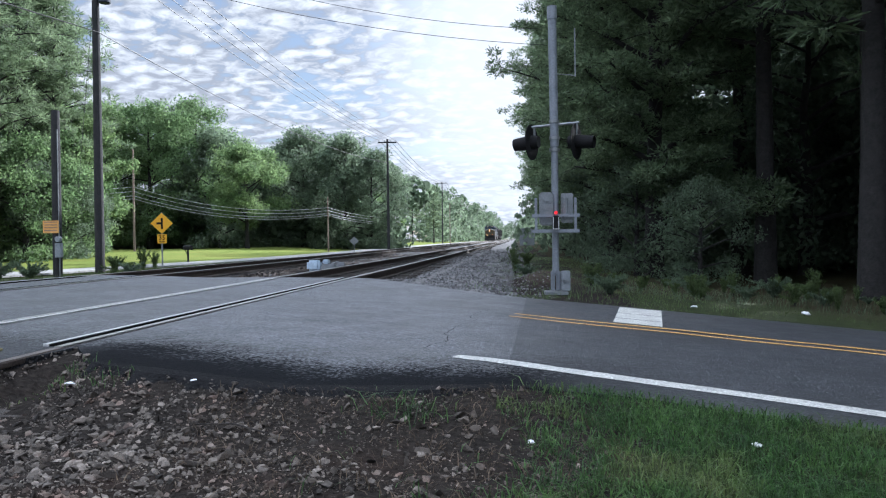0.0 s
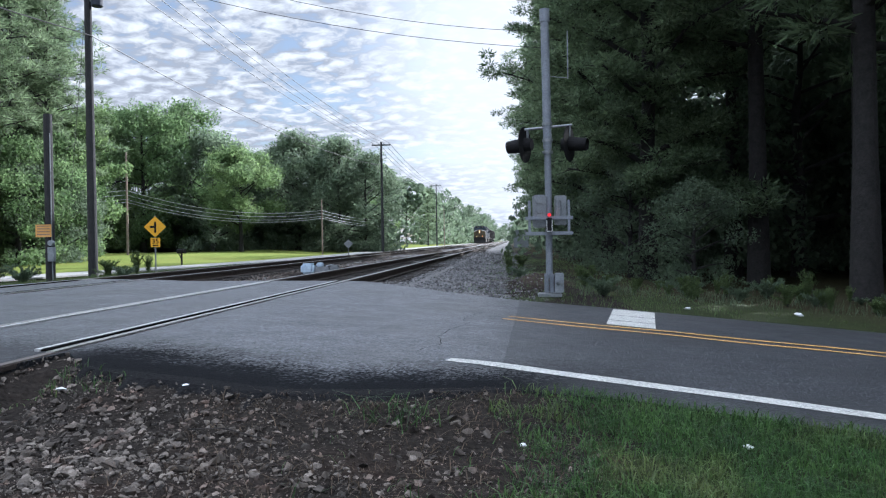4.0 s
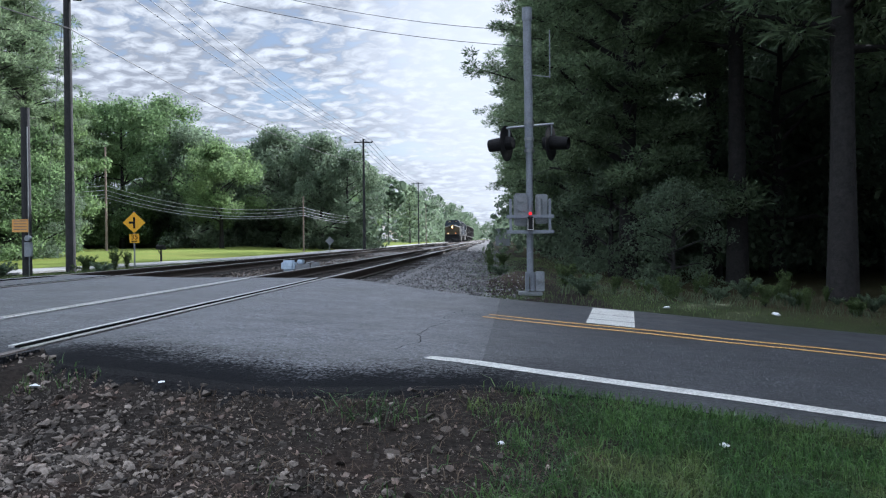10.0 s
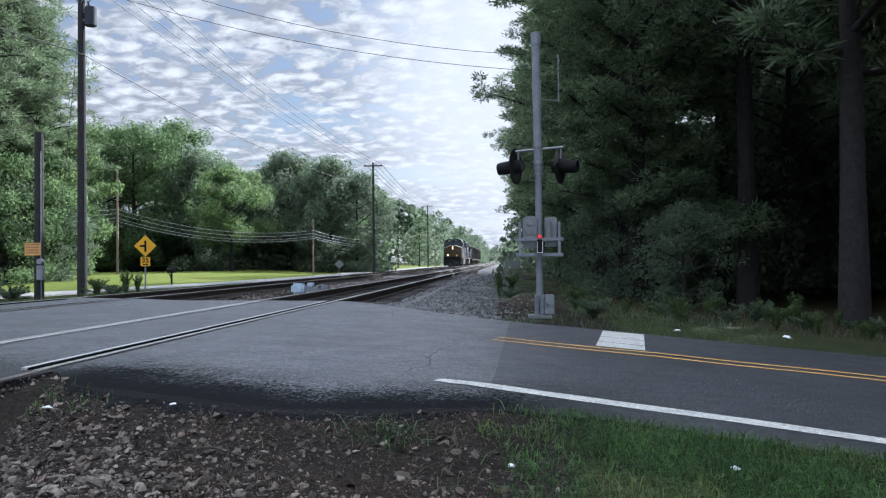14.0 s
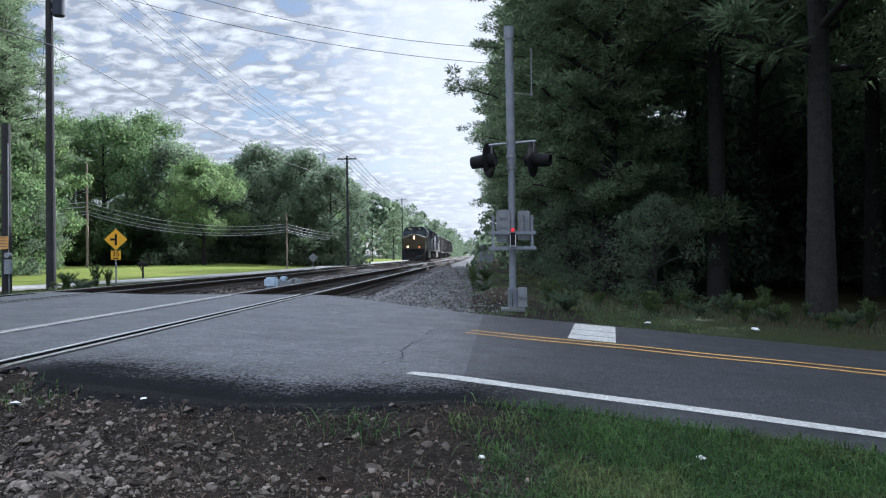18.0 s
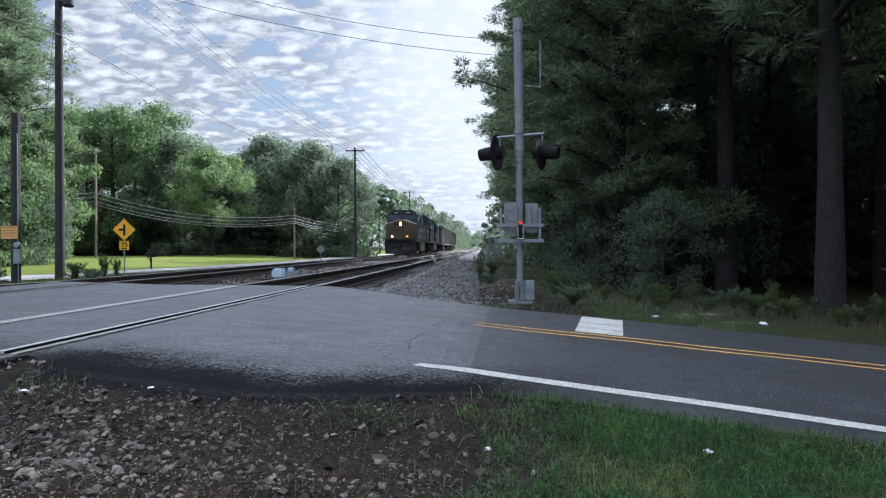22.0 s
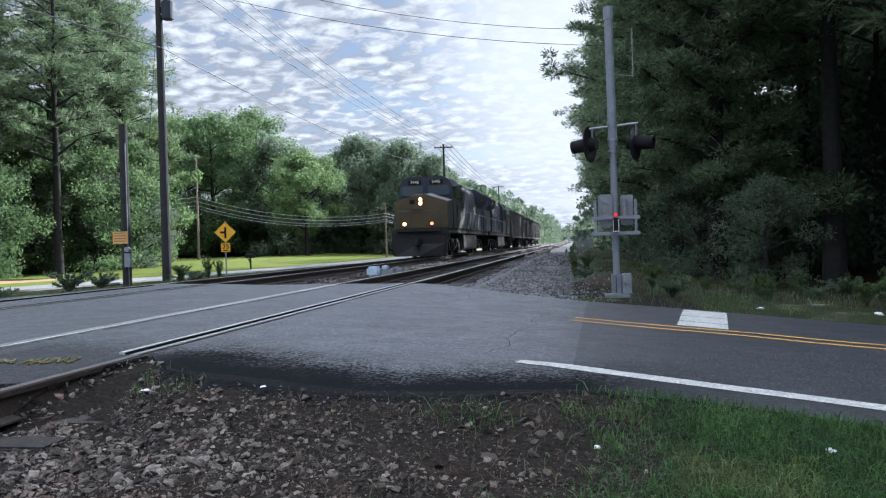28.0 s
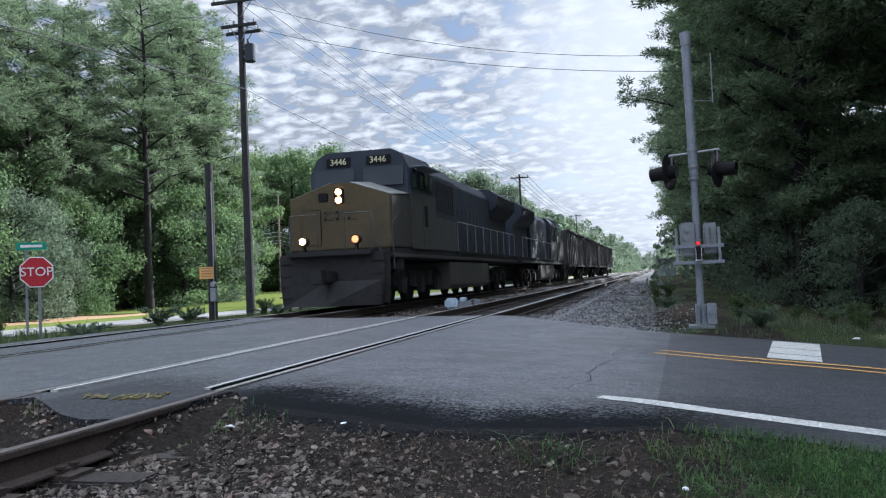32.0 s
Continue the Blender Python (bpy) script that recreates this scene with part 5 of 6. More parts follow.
def locomotive(label, lit):
    L = thing("locomotive", label, "locomotive", group="engines of the train")
    # underframe, pilot and plough
    part("frame", Geo().box(-1.5, 1.5, 1.2, 21.6, 1.32, 1.6), GRIME, L, bevel=0.02)
    g = Geo().prism([(-1.45, 0.14), (1.45, 0.14), (1.5, 0.75), (1.5, 1.5), (-1.5, 1.5), (-1.5, 0.75)], 0.75, 1.25)
    part("pilot", g, GRIME, L, "grimy dark pilot plate", bevel=0.03)
    g = Geo().add([(-1.4, 0.72, 0.1), (1.4, 0.72, 0.1), (1.4, 0.72, 0.75), (-1.4, 0.72, 0.75), (0, 0.22, 0.1), (0, 0.5, 0.75), (-1.35, 0.8, 0.1), (1.35, 0.8, 0.1)],
                  [(0, 4, 5, 3), (4, 1, 2, 5), (3, 5, 2), (0, 1, 4)])
    part("plough", g, GRIME, L, "dark steel snow plough")
    part("anticlimber", Geo().box(-1.2, 1.2, 0.55, 1.2, 1.42, 1.56), GRIME, L, bevel=0.02)
    g = Geo().box(-0.16, 0.16, 0.1, 0.8, 0.72, 1.02)
    g.box(-0.22, 0.1, -0.12, 0.18, 0.68, 1.06)
    part("coupler", g, GRIME, L, "steel knuckle coupler", bevel=0.03)
    for s in (-1, 1):
        for k in range(4):
            part("step", Geo().box(min(s * 1.15, s * 1.5), max(s * 1.15, s * 1.5), 0.66 + 0.03 * k, 0.8, 0.35 + 0.29 * k, 0.38 + 0.29 * k), GRIME, L, "dark steel boarding step")
    # nose: a wide short hood with a shallow gable
    nose = [(-1.53, 1.6), (1.53, 1.6), (1.53, 3.2), (0.35, 3.62), (-0.35, 3.62), (-1.53, 3.2)]
    small = [(-1.5, 1.6), (1.5, 1.6), (1.5, 3.06), (0.3, 3.46), (-0.3, 3.46), (-1.5, 3.06)]
    body = part("nose", Geo().prism(small, 1.5, 3.2, taper=nose), SIDE_TAN, L, "dusty grey-tan nose sides", bevel=0.05)
    part("nose_front", Geo().prism([(x * 0.985, 1.62 + (z - 1.6) * 0.985) for x, z in small], 1.475, 1.52), GOLD, body, "dusty yellow nose front darkened for shade", bevel=0.02)
    for s in (-1, 1):
        part("nose_top", Geo().add([(s * 1.49, 1.52, 3.075), (s * 0.3, 1.52, 3.475), (s * 0.35, 3.15, 3.635), (s * 1.52, 3.15, 3.22), (s * 1.49, 1.52, 3.06), (s * 0.3, 1.52, 3.46), (s * 0.35, 3.15, 3.62), (s * 1.52, 3.15, 3.2)],
                                   [(0, 1, 2, 3), (4, 7, 6, 5), (0, 4, 5, 1), (1, 5, 6, 2), (2, 6, 7, 3), (3, 7, 4, 0)]), NOSE_TOP, body, "nose top painted pale grey for reflected sky")
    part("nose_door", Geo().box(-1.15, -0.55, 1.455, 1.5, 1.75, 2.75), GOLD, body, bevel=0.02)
    part("nose_door_window", Geo().box(-0.62, -0.32, 1.455, 1.5, 2.95, 3.2), BLACK, body, "small dark nose window", bevel=0.02)
    g = Geo()
    for k, (a, b) in enumerate([(-0.45, -0.2), (-0.1, 0.14), (0.24, 0.48)]):
        g.box(a, b, 1.46, 1.482, 2.44, 2.5), g.box(a, b, 1.46, 1.482, 2.62, 2.68), g.box(a, a + 0.06, 1.46, 1.482, 2.44, 2.68)
    part("emblem", g, EMBLEM, body, "dark company emblem strokes")
    g = Geo().box(-0.15, 0.15, 1.43, 1.5, 2.88, 3.3)
    housing = part("headlight_housing", g, BLACK, L, "black headlight housing", bevel=0.03)
    for z in (2.98, 3.2):
        part("headlight", Geo().rod((0, 1.415, z), (0, 1.44, z), 0.092, 0.092, 16), LAMP if lit else GREY_BOX, housing, "lit round headlight" if lit else "unlit headlight")
    for s in (-1, 1):
        hs = part("ditch_light_housing", Geo().rod((s * 0.75, 0.62, 1.84), (s * 0.75, 0.85, 1.84), 0.13, 0.11, 14).box(s * 0.75 - 0.03, s * 0.75 + 0.03, 0.66, 0.8, 1.5, 1.75), GRIME, L)
        part("ditch_light", Geo().rod((s * 0.75, 0.6, 1.84), (s * 0.75, 0.625, 1.84), 0.092, 0.092, 14), (LAMP if s < 0 else LAMP_DIM) if lit else GREY_BOX, hs, "lit ditch light" if lit else "unlit ditch light")
    # cab
    cab = [(-1.55, 1.6), (1.55, 1.6), (1.55, 4.02), (1.36, 4.46), (1.0, 4.63), (-1.0, 4.63), (-1.36, 4.46), (-1.55, 4.02)]
    front = [(-1.55, 1.6), (1.55, 1.6), (1.55, 3.95), (1.34, 4.4), (1.0, 4.58), (-1.0, 4.58), (-1.34, 4.4), (-1.55, 3.95)]
    C = part("cab", Geo().prism(front, 3.1, 5.9, taper=cab), NAVY, L, "dark blue cab", bevel=0.04)
    for s in (-1, 1):
        a, b = sorted((s * 0.14, s * 1.38))
        part("windshield", Geo().add([(a, 3.04, 3.5), (b, 3.04, 3.5), (b, 3.095, 4.06), (a, 3.095, 4.06), (a, 3.12, 3.5), (b, 3.12, 3.5), (b, 3.12, 4.06), (a, 3.12, 4.06)],
                                     [(0, 1, 2, 3), (5, 4, 7, 6), (4, 0, 3, 7), (1, 5, 6, 2), (3, 2, 6, 7), (4, 5, 1, 0)]), WINDOW, C, "dark cab windshield")
        part("cab_lower_side", Geo().box(*sorted((s * 1.553, s * 1.57)), 3.15, 5.85, 1.62, 3.3), SIDE_TAN, C, "dusty lower cab side")
        for y0, y1 in ((3.3, 3.75), (4.1, 4.5), (4.65, 5.05), (5.2, 5.6)):
            part("side_window", Geo().box(*sorted((s * 1.545, s * 1.575)), y0, y1, 3.4, 4.0), WINDOW, C, "dark cab side window", bevel=0.015)
        part("number_board", Geo().box(*sorted((s * 0.25, s * 1.0)), 3.07, 3.1, 4.14, 4.4), BLACK, C, "black number board")
        lettering("3446", 0.26, DIGITS, Matrix.Translation((s * 0.62, 3.055, 4.27)) @ FACE, C)
        part("cab_door", Geo().box(*sorted((s * 1.553, s * 1.59)), 4.3, 4.9, 1.7, 3.2), SIDE_TAN, C, bevel=0.01)
        part("door_window", Geo().box(*sorted((s * 1.585, s * 1.6)), 4.42, 4.78, 2.3, 2.95), BLACK, C)
    part("sunshade", Geo().box(1.56, 1.95, 3.4, 5.15, 4.02, 4.05), SILVER, C, "pale window sunshade")
    part("roof_horn", Geo().rod((0.3, 7.6, 4.55), (0.3, 7.6, 4.68), 0.03).rod((0.2, 7.5, 4.69), (0.3, 7.15, 4.7), 0.025, 0.05, 8).rod((0.4, 7.5, 4.69), (0.42, 7.2, 4.7), 0.025, 0.05, 8), BLACK, C)
    # hood behind the cab
    hood = [(-1.2, 1.6), (1.2, 1.6), (1.2, 4.1), (0.95, 4.5), (-0.95, 4.5), (-1.2, 4.1)]
    H = part("hood", Geo().prism(hood, 8.8, 16.4), NAVY, L, "dark blue engine hood", bevel=0.03)
    part("blower_cab", Geo().prism([(-1.5, 1.6), (1.5, 1.6), (1.5, 4.05), (1.2, 4.46), (0.75, 4.58), (-0.75, 4.58), (-1.2, 4.46), (-1.5, 4.05)], 5.9, 8.8), NAVY, L, "tall equipment section behind the cab", bevel=0.03)
    part("radiator", Geo().prism([(-1.05, 1.6), (1.05, 1.6), (1.05, 3.4), (1.55, 3.85), (1.55, 4.35), (1.2, 4.6), (-1.2, 4.6), (-1.55, 4.35), (-1.55, 3.85), (-1.05, 3.4)], 16.4, 21.2), NAVY, L, "flared radiator section", bevel=0.03)
    for s in (-1, 1):
        for k in range(11):
            y = 9.0 + 0.66 * k
            part("hood_door", Geo().box(*sorted((s * 1.198, s * 1.222)), y, y + 0.58, 1.75, 3.3), NAVY, H, bevel=0.008)
        g = Geo()
        for k in range(18):
            g.box(*sorted((s * 1.545, s * 1.575)), 16.7 + 0.24 * k, 16.82 + 0.24 * k, 3.9, 4.3)
        part("radiator_grille", g, GRIME, L, "dark radiator grille")
        g = Geo()
        for k in range(9):
            g.box(*sorted((s * 1.495, s * 1.52)), 6.1 + 0.28 * k, 6.24 + 0.28 * k, 2.9, 3.9)
        part("intake_grille", g, GRIME, L, "dark intake grille")
        part("equipment_panel", Geo().box(*sorted((s * 1.497, s * 1.515)), 5.95, 8.75, 1.64, 2.7), SIDE_TAN, L, "dusty lower equipment panel")
        part("window_rail", Geo().rod((s * 1.66, 3.3, 3.95), (s * 1.66, 8.6, 3.95), 0.015, 0.015, 6), SILVER, L, "pale drip rail")
        # walkway edge and handrails
        part("walkway", Geo().box(*sorted((s * 1.0, s * 1.55)), 8.8, 21.4, 1.6, 1.66), GRIME, L)
        part("sill_stripe", Geo().box(*sorted((s * 1.5, s * 1.51)), 1.3, 21.5, 1.36, 1.46), SIDE_TAN, L, "dusty sill edge")
        top = [(s * 1.5, y, 2.72) for y in np.arange(9.0, 21.3, 1.5)]
        railing(L, top, [((p[0], p[1], 1.6), p) for p in top])
        railing(L, [(s * 0.4, 0.75, 2.55), (s * 1.15, 0.75, 2.55), (s * 1.45, 0.95, 1.0)], [((s * 0.4, 0.8, 1.5), (s * 0.4, 0.75, 2.55)), ((s * 1.15, 0.8, 1.5), (s * 1.15, 0.75, 2.55))], material=SIDE_TAN)
        railing(L, [(s * 1.52, 1.5, 1.0), (s * 1.5, 1.5, 2.3), (s * 1.5, 3.0, 2.95)], [], material=SIDE_TAN)
    part("exhaust", Geo().box(-0.35, 0.35, 12.0, 13.2, 4.48, 4.62), BLACK, L, bevel=0.02)
    g = Geo()
    for k in range(5):
        g.rod((-0.35 + 0.0 * k, 17.2 + 0.8 * k, 4.6), (-0.35, 17.2 + 0.8 * k, 4.66), 0.34, 0.34, 16)
    part("roof_fan", g, GRIME, L)
    # tank and running gear
    part("fuel_tank", Geo().prism([(-1.3, 0.32), (1.3, 0.32), (1.47, 0.44), (1.47, 1.27), (-1.47, 1.27), (-1.47, 0.44)], 7.75, 14.3), SIDE_TAN, L, "grey fuel tank under the frame", bevel=0.03)
    for s in (-1, 1):
        part("air_tank", Geo().rod((s * 1.25, 14.35, 1.12), (s * 1.25, 14.75, 1.12), 0.16, 0.16, 14), GRIME, L)
        part("sand_box", Geo().box(*sorted((s * 0.9, s * 1.45)), 1.9, 2.6, 1.0, 1.32), GRIME, L, bevel=0.02)
    for ys in (AXLES[:3], AXLES[3:]):
        bogie_frame(L, ys, 0.53)
    sets = [wheelset(L, y) for y in AXLES]
    return L, sets


def hopper(label):
    T = thing("hopper_car", label, "freight car", group="hopper cars of the train")
    n = 11
    y0, y1 = 0.9, 16.6
    g = Geo()
    g.prism([(-1.5, 1.35), (1.5, 1.35), (1.5, 4.1), (-1.5, 4.1)], y0, y1)
    part("body", g, HOPPER_PAINT, T, bevel=0.02)
    for k in range(n):
        y = y0 + 0.15 + (y1 - y0 - 0.3) * k / (n - 1)
        for s in (-1, 1):
            part("rib", Geo().box(*sorted((s * 1.5, s * 1.55)), y - 0.05, y + 0.05, 1.3, 4.06), HOPPER_PAINT, T)
    for s in (-1, 1):
        part("top_rail", Geo().box(*sorted((s * 1.46, s * 1.64)), y0, y1, 4.05, 4.17), HOPPER_PAINT, T, bevel=0.01)
        part("side_sill", Geo().box(*sorted((s * 1.46, s * 1.62)), y0, y1, 1.2, 1.36), HOPPER_PAINT, T, bevel=0.01)
    for k in range(4):
        y = 3.7 + 2.6 * k
        part("chute", Geo().prism([(-1.1, 1.35), (1.1, 1.35), (0.6, 0.45), (-0.6, 0.45)], y, y + 1.4), GRIME, T)
    for y in (0.9, 16.5):
        g = Geo()
        for k in range(7):
            g.box(1.2, 1.58, y - 0.03, y + 0.0, 1.4 + 0.36 * k, 1.43 + 0.36 * k)
        part("ladder", g, GRIME, T)
    load = Geo()
    nx, ny = 8, 40
    load.v = [(-1.42 + 2.84 * i / nx, y0 + 0.1 + (y1 - y0 - 0.2) * j / ny, 4.03 + 0.1 * math.sin(math.pi * i / nx) * min(1, 4 * j / ny, 4 * (ny - j) / ny) + 0.06 * noise.noise(Vector((i, j * 0.8, 1)))) for j in range(ny + 1) for i in range(nx + 1)]
    load.f = [(j * (nx + 1) + i, j * (nx + 1) + i + 1, (j + 1) * (nx + 1) + i + 1, (j + 1) * (nx + 1) + i) for j in range(ny) for i in range(nx)]
    part("coal", load, COAL, T, "heaped black coal")
    part("coupler", Geo().box(-0.14, 0.14, 0.0, 1.0, 0.72, 1.0).box(-0.14, 0.14, 16.5, 17.5, 0.72, 1.0), GRIME, T)
    part("centre_sill", Geo().box(-0.3, 0.3, 0.3, 17.2, 1.0, 1.3), GRIME, T)
    for ys in ((1.6, 3.35), (14.15, 15.9)):
        bogie_frame(T, ys, 0.46)
        for y in ys:
            wheelset(T, y, 0.46)
    return T


LEAD, LEAD_SETS = locomotive("dark blue freight locomotive with yellow nose and lit headlights", True)
SECOND, SECOND_SETS = locomotive("second dark blue freight locomotive, lamps unlit", False)
CARS = []
_car = hopper("dark dusty coal hopper car behind the engines")
for _k in range(4):
    CARS.append(_car if _k == 0 else copy_thing(_car, Matrix()))
TRAIN_TIMES = [0, 1, 2, 3, 4, 5, 6, 7, 8, 9, 10, 11, 12, 13, 14, 15, 16, 17, 18, 19, 20, 21, 22, 23, 24, 25, 26, 27, 28, 29, 30, 31, 32]


def front_y(t):
    """Where the train's front coupler is: it slows down gently."""
    return 19.4 + 5.56 * (32 - t) + 0.0444 * (32 - t) ** 2

# ---- crossing signal ----


def crossing_signal():
    S = thing("crossing_signal", "silver railway crossing signal mast with flashers and raised gate gear", "crossing signal", Matrix.Translation((0.63, 13.99, -0.26)))
    g = Geo().rod((0, 0, 0.3), (0, 0, 2.5), 0.058, 0.058, 16).rod((0, 0, 2.5), (-0.02, 0, 4.7), 0.072, 0.072, 16)
    part("mast", g, SILVER, S, "silver painted steel mast", smooth=False)
    part("cap", Geo().rod((-0.02, 0, 4.66), (-0.02, 0, 4.88), 0.085, 0.085, 14), SILVER, S)
    for z in (2.42, 2.62, 2.9):
        part("clamp", Geo().rod((0, 0, z), (0, 0, z + 0.05), 0.088, 0.088, 14), GALV, S)
    part("base_plate", Geo().box(-0.2, 0.2, -0.2, 0.2, -0.02, 0.04), GALV, S, bevel=0.01)
    g = Geo().box(-0.085, -0.02, -0.12, 0.12, 0.03, 0.4).box(0.0, 0.075, -0.12, 0.12, 0.03, 0.4)
    part("base_casting", g, SILVER, S, bevel=0.03)
    box = part("junction_box", Geo().box(0.085, 0.235, -0.16, 0.05, 0.05, 0.385).box(0.1, 0.22, -0.175, -0.15, 0.2, 0.23), GREY_BOX, S, "grey steel junction box", bevel=0.015)
    part("hasp", Geo().box(0.14, 0.2, -0.215, -0.2, 0.2, 0.26), GALV, box)
    # flashing light pair on its cross arm
    part("cross_arm", Geo().rod((-0.4, 0.0, 2.84), (0.42, 0.0, 2.9), 0.022, 0.022, 8).rod((-0.34, 0, 2.83), (-0.34, 0, 2.6), 0.02, 0.02, 8).rod((0.38, 0, 2.9), (0.36, 0, 2.6), 0.02, 0.02, 8), GALV, S)
    for s, ang, dx in ((-1, 158, -0.38), (1, -22, 0.36)):
        d = Vector((math.cos(radians(ang)), math.sin(radians(ang)), 0))
        c = Vector((dx, 0, 2.58))
        disc = part("background_disc", Geo().rod(c, c + d * 0.012, 0.305, 0.305, 28), BLACK, S, "black round background disc")
        part("visor", Geo().rod(c + d * 0.01, c + d * 0.32 - Vector((0, 0, 0.03)), 0.125, 0.105, 18, caps=False).rod(c - d * 0.12, c, 0.1, 0.125, 18), BLACK, disc, "black lamp hood")
        part("lens", Geo().rod(c + d * 0.012, c + d * 0.03, 0.105, 0.105, 18), RED_LENS, disc, "unlit red lens")
    # gate gear with its side arms
    part("gate_mechanism", Geo().box(-0.27, -0.04, -0.12, 0.16, 1.16, 1.72), GALV, S, "grey gate drive case", bevel=0.025)
    part("gate_motor", Geo().box(0.1, 0.3, -0.1, 0.14, 1.2, 1.7).rod((0.16, -0.12, 1.3), (0.16, -0.12, 1.62), 0.05, 0.05, 12), GALV, S, bevel=0.02)
    for k in range(3):
        part("case_bolt", Geo().rod((-0.16, -0.16, 1.3 + 0.16 * k), (-0.16, -0.11, 1.3 + 0.16 * k), 0.055, 0.055, 12), GALV, S)
    for z in (1.29, 1.03):
        part("gate_rail", Geo().box(-0.4, 0.4, -0.2, -0.14, z, z + 0.06), SILVER, S, "silver gate support rail", bevel=0.008)
    for x in (-0.33, 0.33):
        part("gate_post", Geo().box(x - 0.022, x + 0.022, -0.19, -0.15, 1.06, 1.62), SILVER, S, bevel=0.006)
    lamp = part("gate_lamp_body", Geo().box(-0.05, 0.05, -0.27, -0.2, 1.08, 1.32), BLACK, S, "small black lamp body", bevel=0.012)
    part("gate_lamp", Geo().rod((0, -0.285, 1.37), (0, -0.2, 1.37), 0.028, 0.028, 14), RED_LAMP, lamp, "lit red lamp")
    part("gate_lamp_outline", Geo().box(-0.048, -0.04, -0.276, -0.269, 1.09, 1.29).box(0.04, 0.048, -0.276, -0.269, 1.09, 1.29).box(-0.04, 0.04, -0.276, -0.269, 1.09, 1.1), SIGN_WHITE, lamp, "thin white outline")
    g = Geo().rod((0.36, 0, 3.68), (0.36, 0, 4.5), 0.01, 0.01, 8).rod((0.0, 0, 3.74), (0.36, 0, 3.7), 0.007, 0.007, 6)
    part("antenna", g, GREY_BOX, S, "thin white rod on two brackets")


crossing_signal()

# ---- poles, wires and signs ----


def utility_pole(x, y, top, radius, label, material, arms=(), turn=0.0, lean=(0, 0), transformer=False):
    base = ground_z(x, y)
    P = thing("utility_pole", label, "utility pole", pose(x, y, base, 0, 0, turn), "utility poles")
    H = top - base
    g = Geo().loft([(lean[0] * a, lean[1] * a, -0.2 + (H + 0.2) * a) for a in np.linspace(0, 1, 7)], [radius * (1 - 0.35 * a) for a in np.linspace(0, 1, 7)], 14)
    part("pole", g, material, P, smooth=False)
    for z, half, fy in arms:
        g = Geo().box(-half, half, fy - 0.06, fy + 0.06, z - base - 0.06, z - base + 0.07)
        arm = part("cross_arm", g, material, P, bevel=0.01)
        for s in (-1, 1):
            part("brace", Geo().rod((s * half * 0.5, fy, z - base - 0.04), (0, fy * 0.5, z - base - 0.75), 0.02, 0.02, 6), GALV, arm)
        for k in range(4):
            xx = -half + 0.12 + (2 * half - 0.24) * k / 3
            part("insulator", Geo().rod((xx, fy, z - base + 0.06), (xx, fy, z - base + 0.24), 0.05, 0.035, 8), GREY_BOX, arm)
    if transformer:
        z = 10.95 - base
        t = part("transformer", Geo().rod((0.42, -0.05, z - 0.42), (0.42, -0.05, z + 0.36), 0.24, 0.24, 18), NAVY, P, "grey cylindrical transformer", bevel=0.03)
        part("bushing", Geo().rod((0.36, -0.05, z + 0.36), (0.3, -0.05, z + 0.62), 0.045, 0.03, 8), BLACK, t)
        part("bracket", Geo().box(0.0, 0.25, -0.08, 0.0, z - 0.2, z - 0.12), GALV, t)
        part("bracket", Geo().box(0.0, 0.25, -0.08, 0.0, z + 0.15, z + 0.22), GALV, t)
    return P


utility_pole(-17.2, 32.1, 13.7, 0.2, "tall dark wooden utility pole with transformer", POLE_WOOD, [(13.25, 1.3, -0.2), (12.15, 0.85, -0.2), (11.95, 0.85, 0.2)], 0, (0.0, 0), True)
utility_pole(-14.5, 90.5, 12.0, 0.17, "dark wooden utility pole with one cross arm", POLE_WOOD, [(11.6, 1.05, -0.16)])
utility_pole(-19.5, 210.5, 15.6, 0.19, "distant wooden utility pole with cross arm", POLE_WOOD, [(15.2, 1.3, -0.16)])
utility_pole(-39.0, 79.7, 10.3, 0.13, "thin weathered service pole on the lawn", POLE_PALE)
utility_pole(-20.7, 87.5, 5.5, 0.09, "short thin pale pole carrying service wires", POLE_PALE)
utility_pole(-14.6, 175.0, 8.5, 0.1, "far thin pole by the side road", POLE_PALE)


def meter_pole():
    x, y = -16.6, 28.0
    b = ground_z(x, y)
    P = thing("meter_pole", "short dark wooden pole with faded orange plate and meter box", "pole", pose(x, y, b))
    part("pole", Geo().rod((0, 0, -0.2), (0, 0, 5.5 - b), 0.17, 0.15, 14), POLE_WOOD, P)
    plate = part("plate", Geo().box(-0.42, 0.17, -0.2, -0.185, 1.08 - b, 1.53 - b), SIGN_ORANGE, P, "faded orange plate")
    for k in range(4):
        part("plate_line", Geo().box(-0.36, 0.11, -0.204, -0.2, 1.16 - b + 0.1 * k, 1.19 - b + 0.1 * k), POLE_PALE, plate)
    part("meter_box", Geo().box(0.04, 0.28, -0.26, -0.1, 0.2 - b, 0.72 - b), GREY_BOX, P, "grey meter box", bevel=0.015)
    part("meter", Geo().rod((0.16, -0.28, 0.86 - b), (0.16, -0.12, 0.86 - b), 0.1, 0.1, 16), GREY_BOX, P, "round glass meter")
    part("conduit", Geo().rod((0.16, -0.14, -0.05), (0.16, -0.14, 0.25 - b), 0.025, 0.025, 8).rod((0.16, -0.16, 0.95 - b), (0.16, -0.16, 4.8 - b), 0.02, 0.02, 8), GALV, P)


meter_pole()


def sagging(a, b, sag, n=14):
    a, b = Vector(a), Vector(b)
    return [a.lerp(b, k / n) - Vector((0, 0, sag * 4 * (k / n) * (1 - k / n))) for k in range(n + 1)]


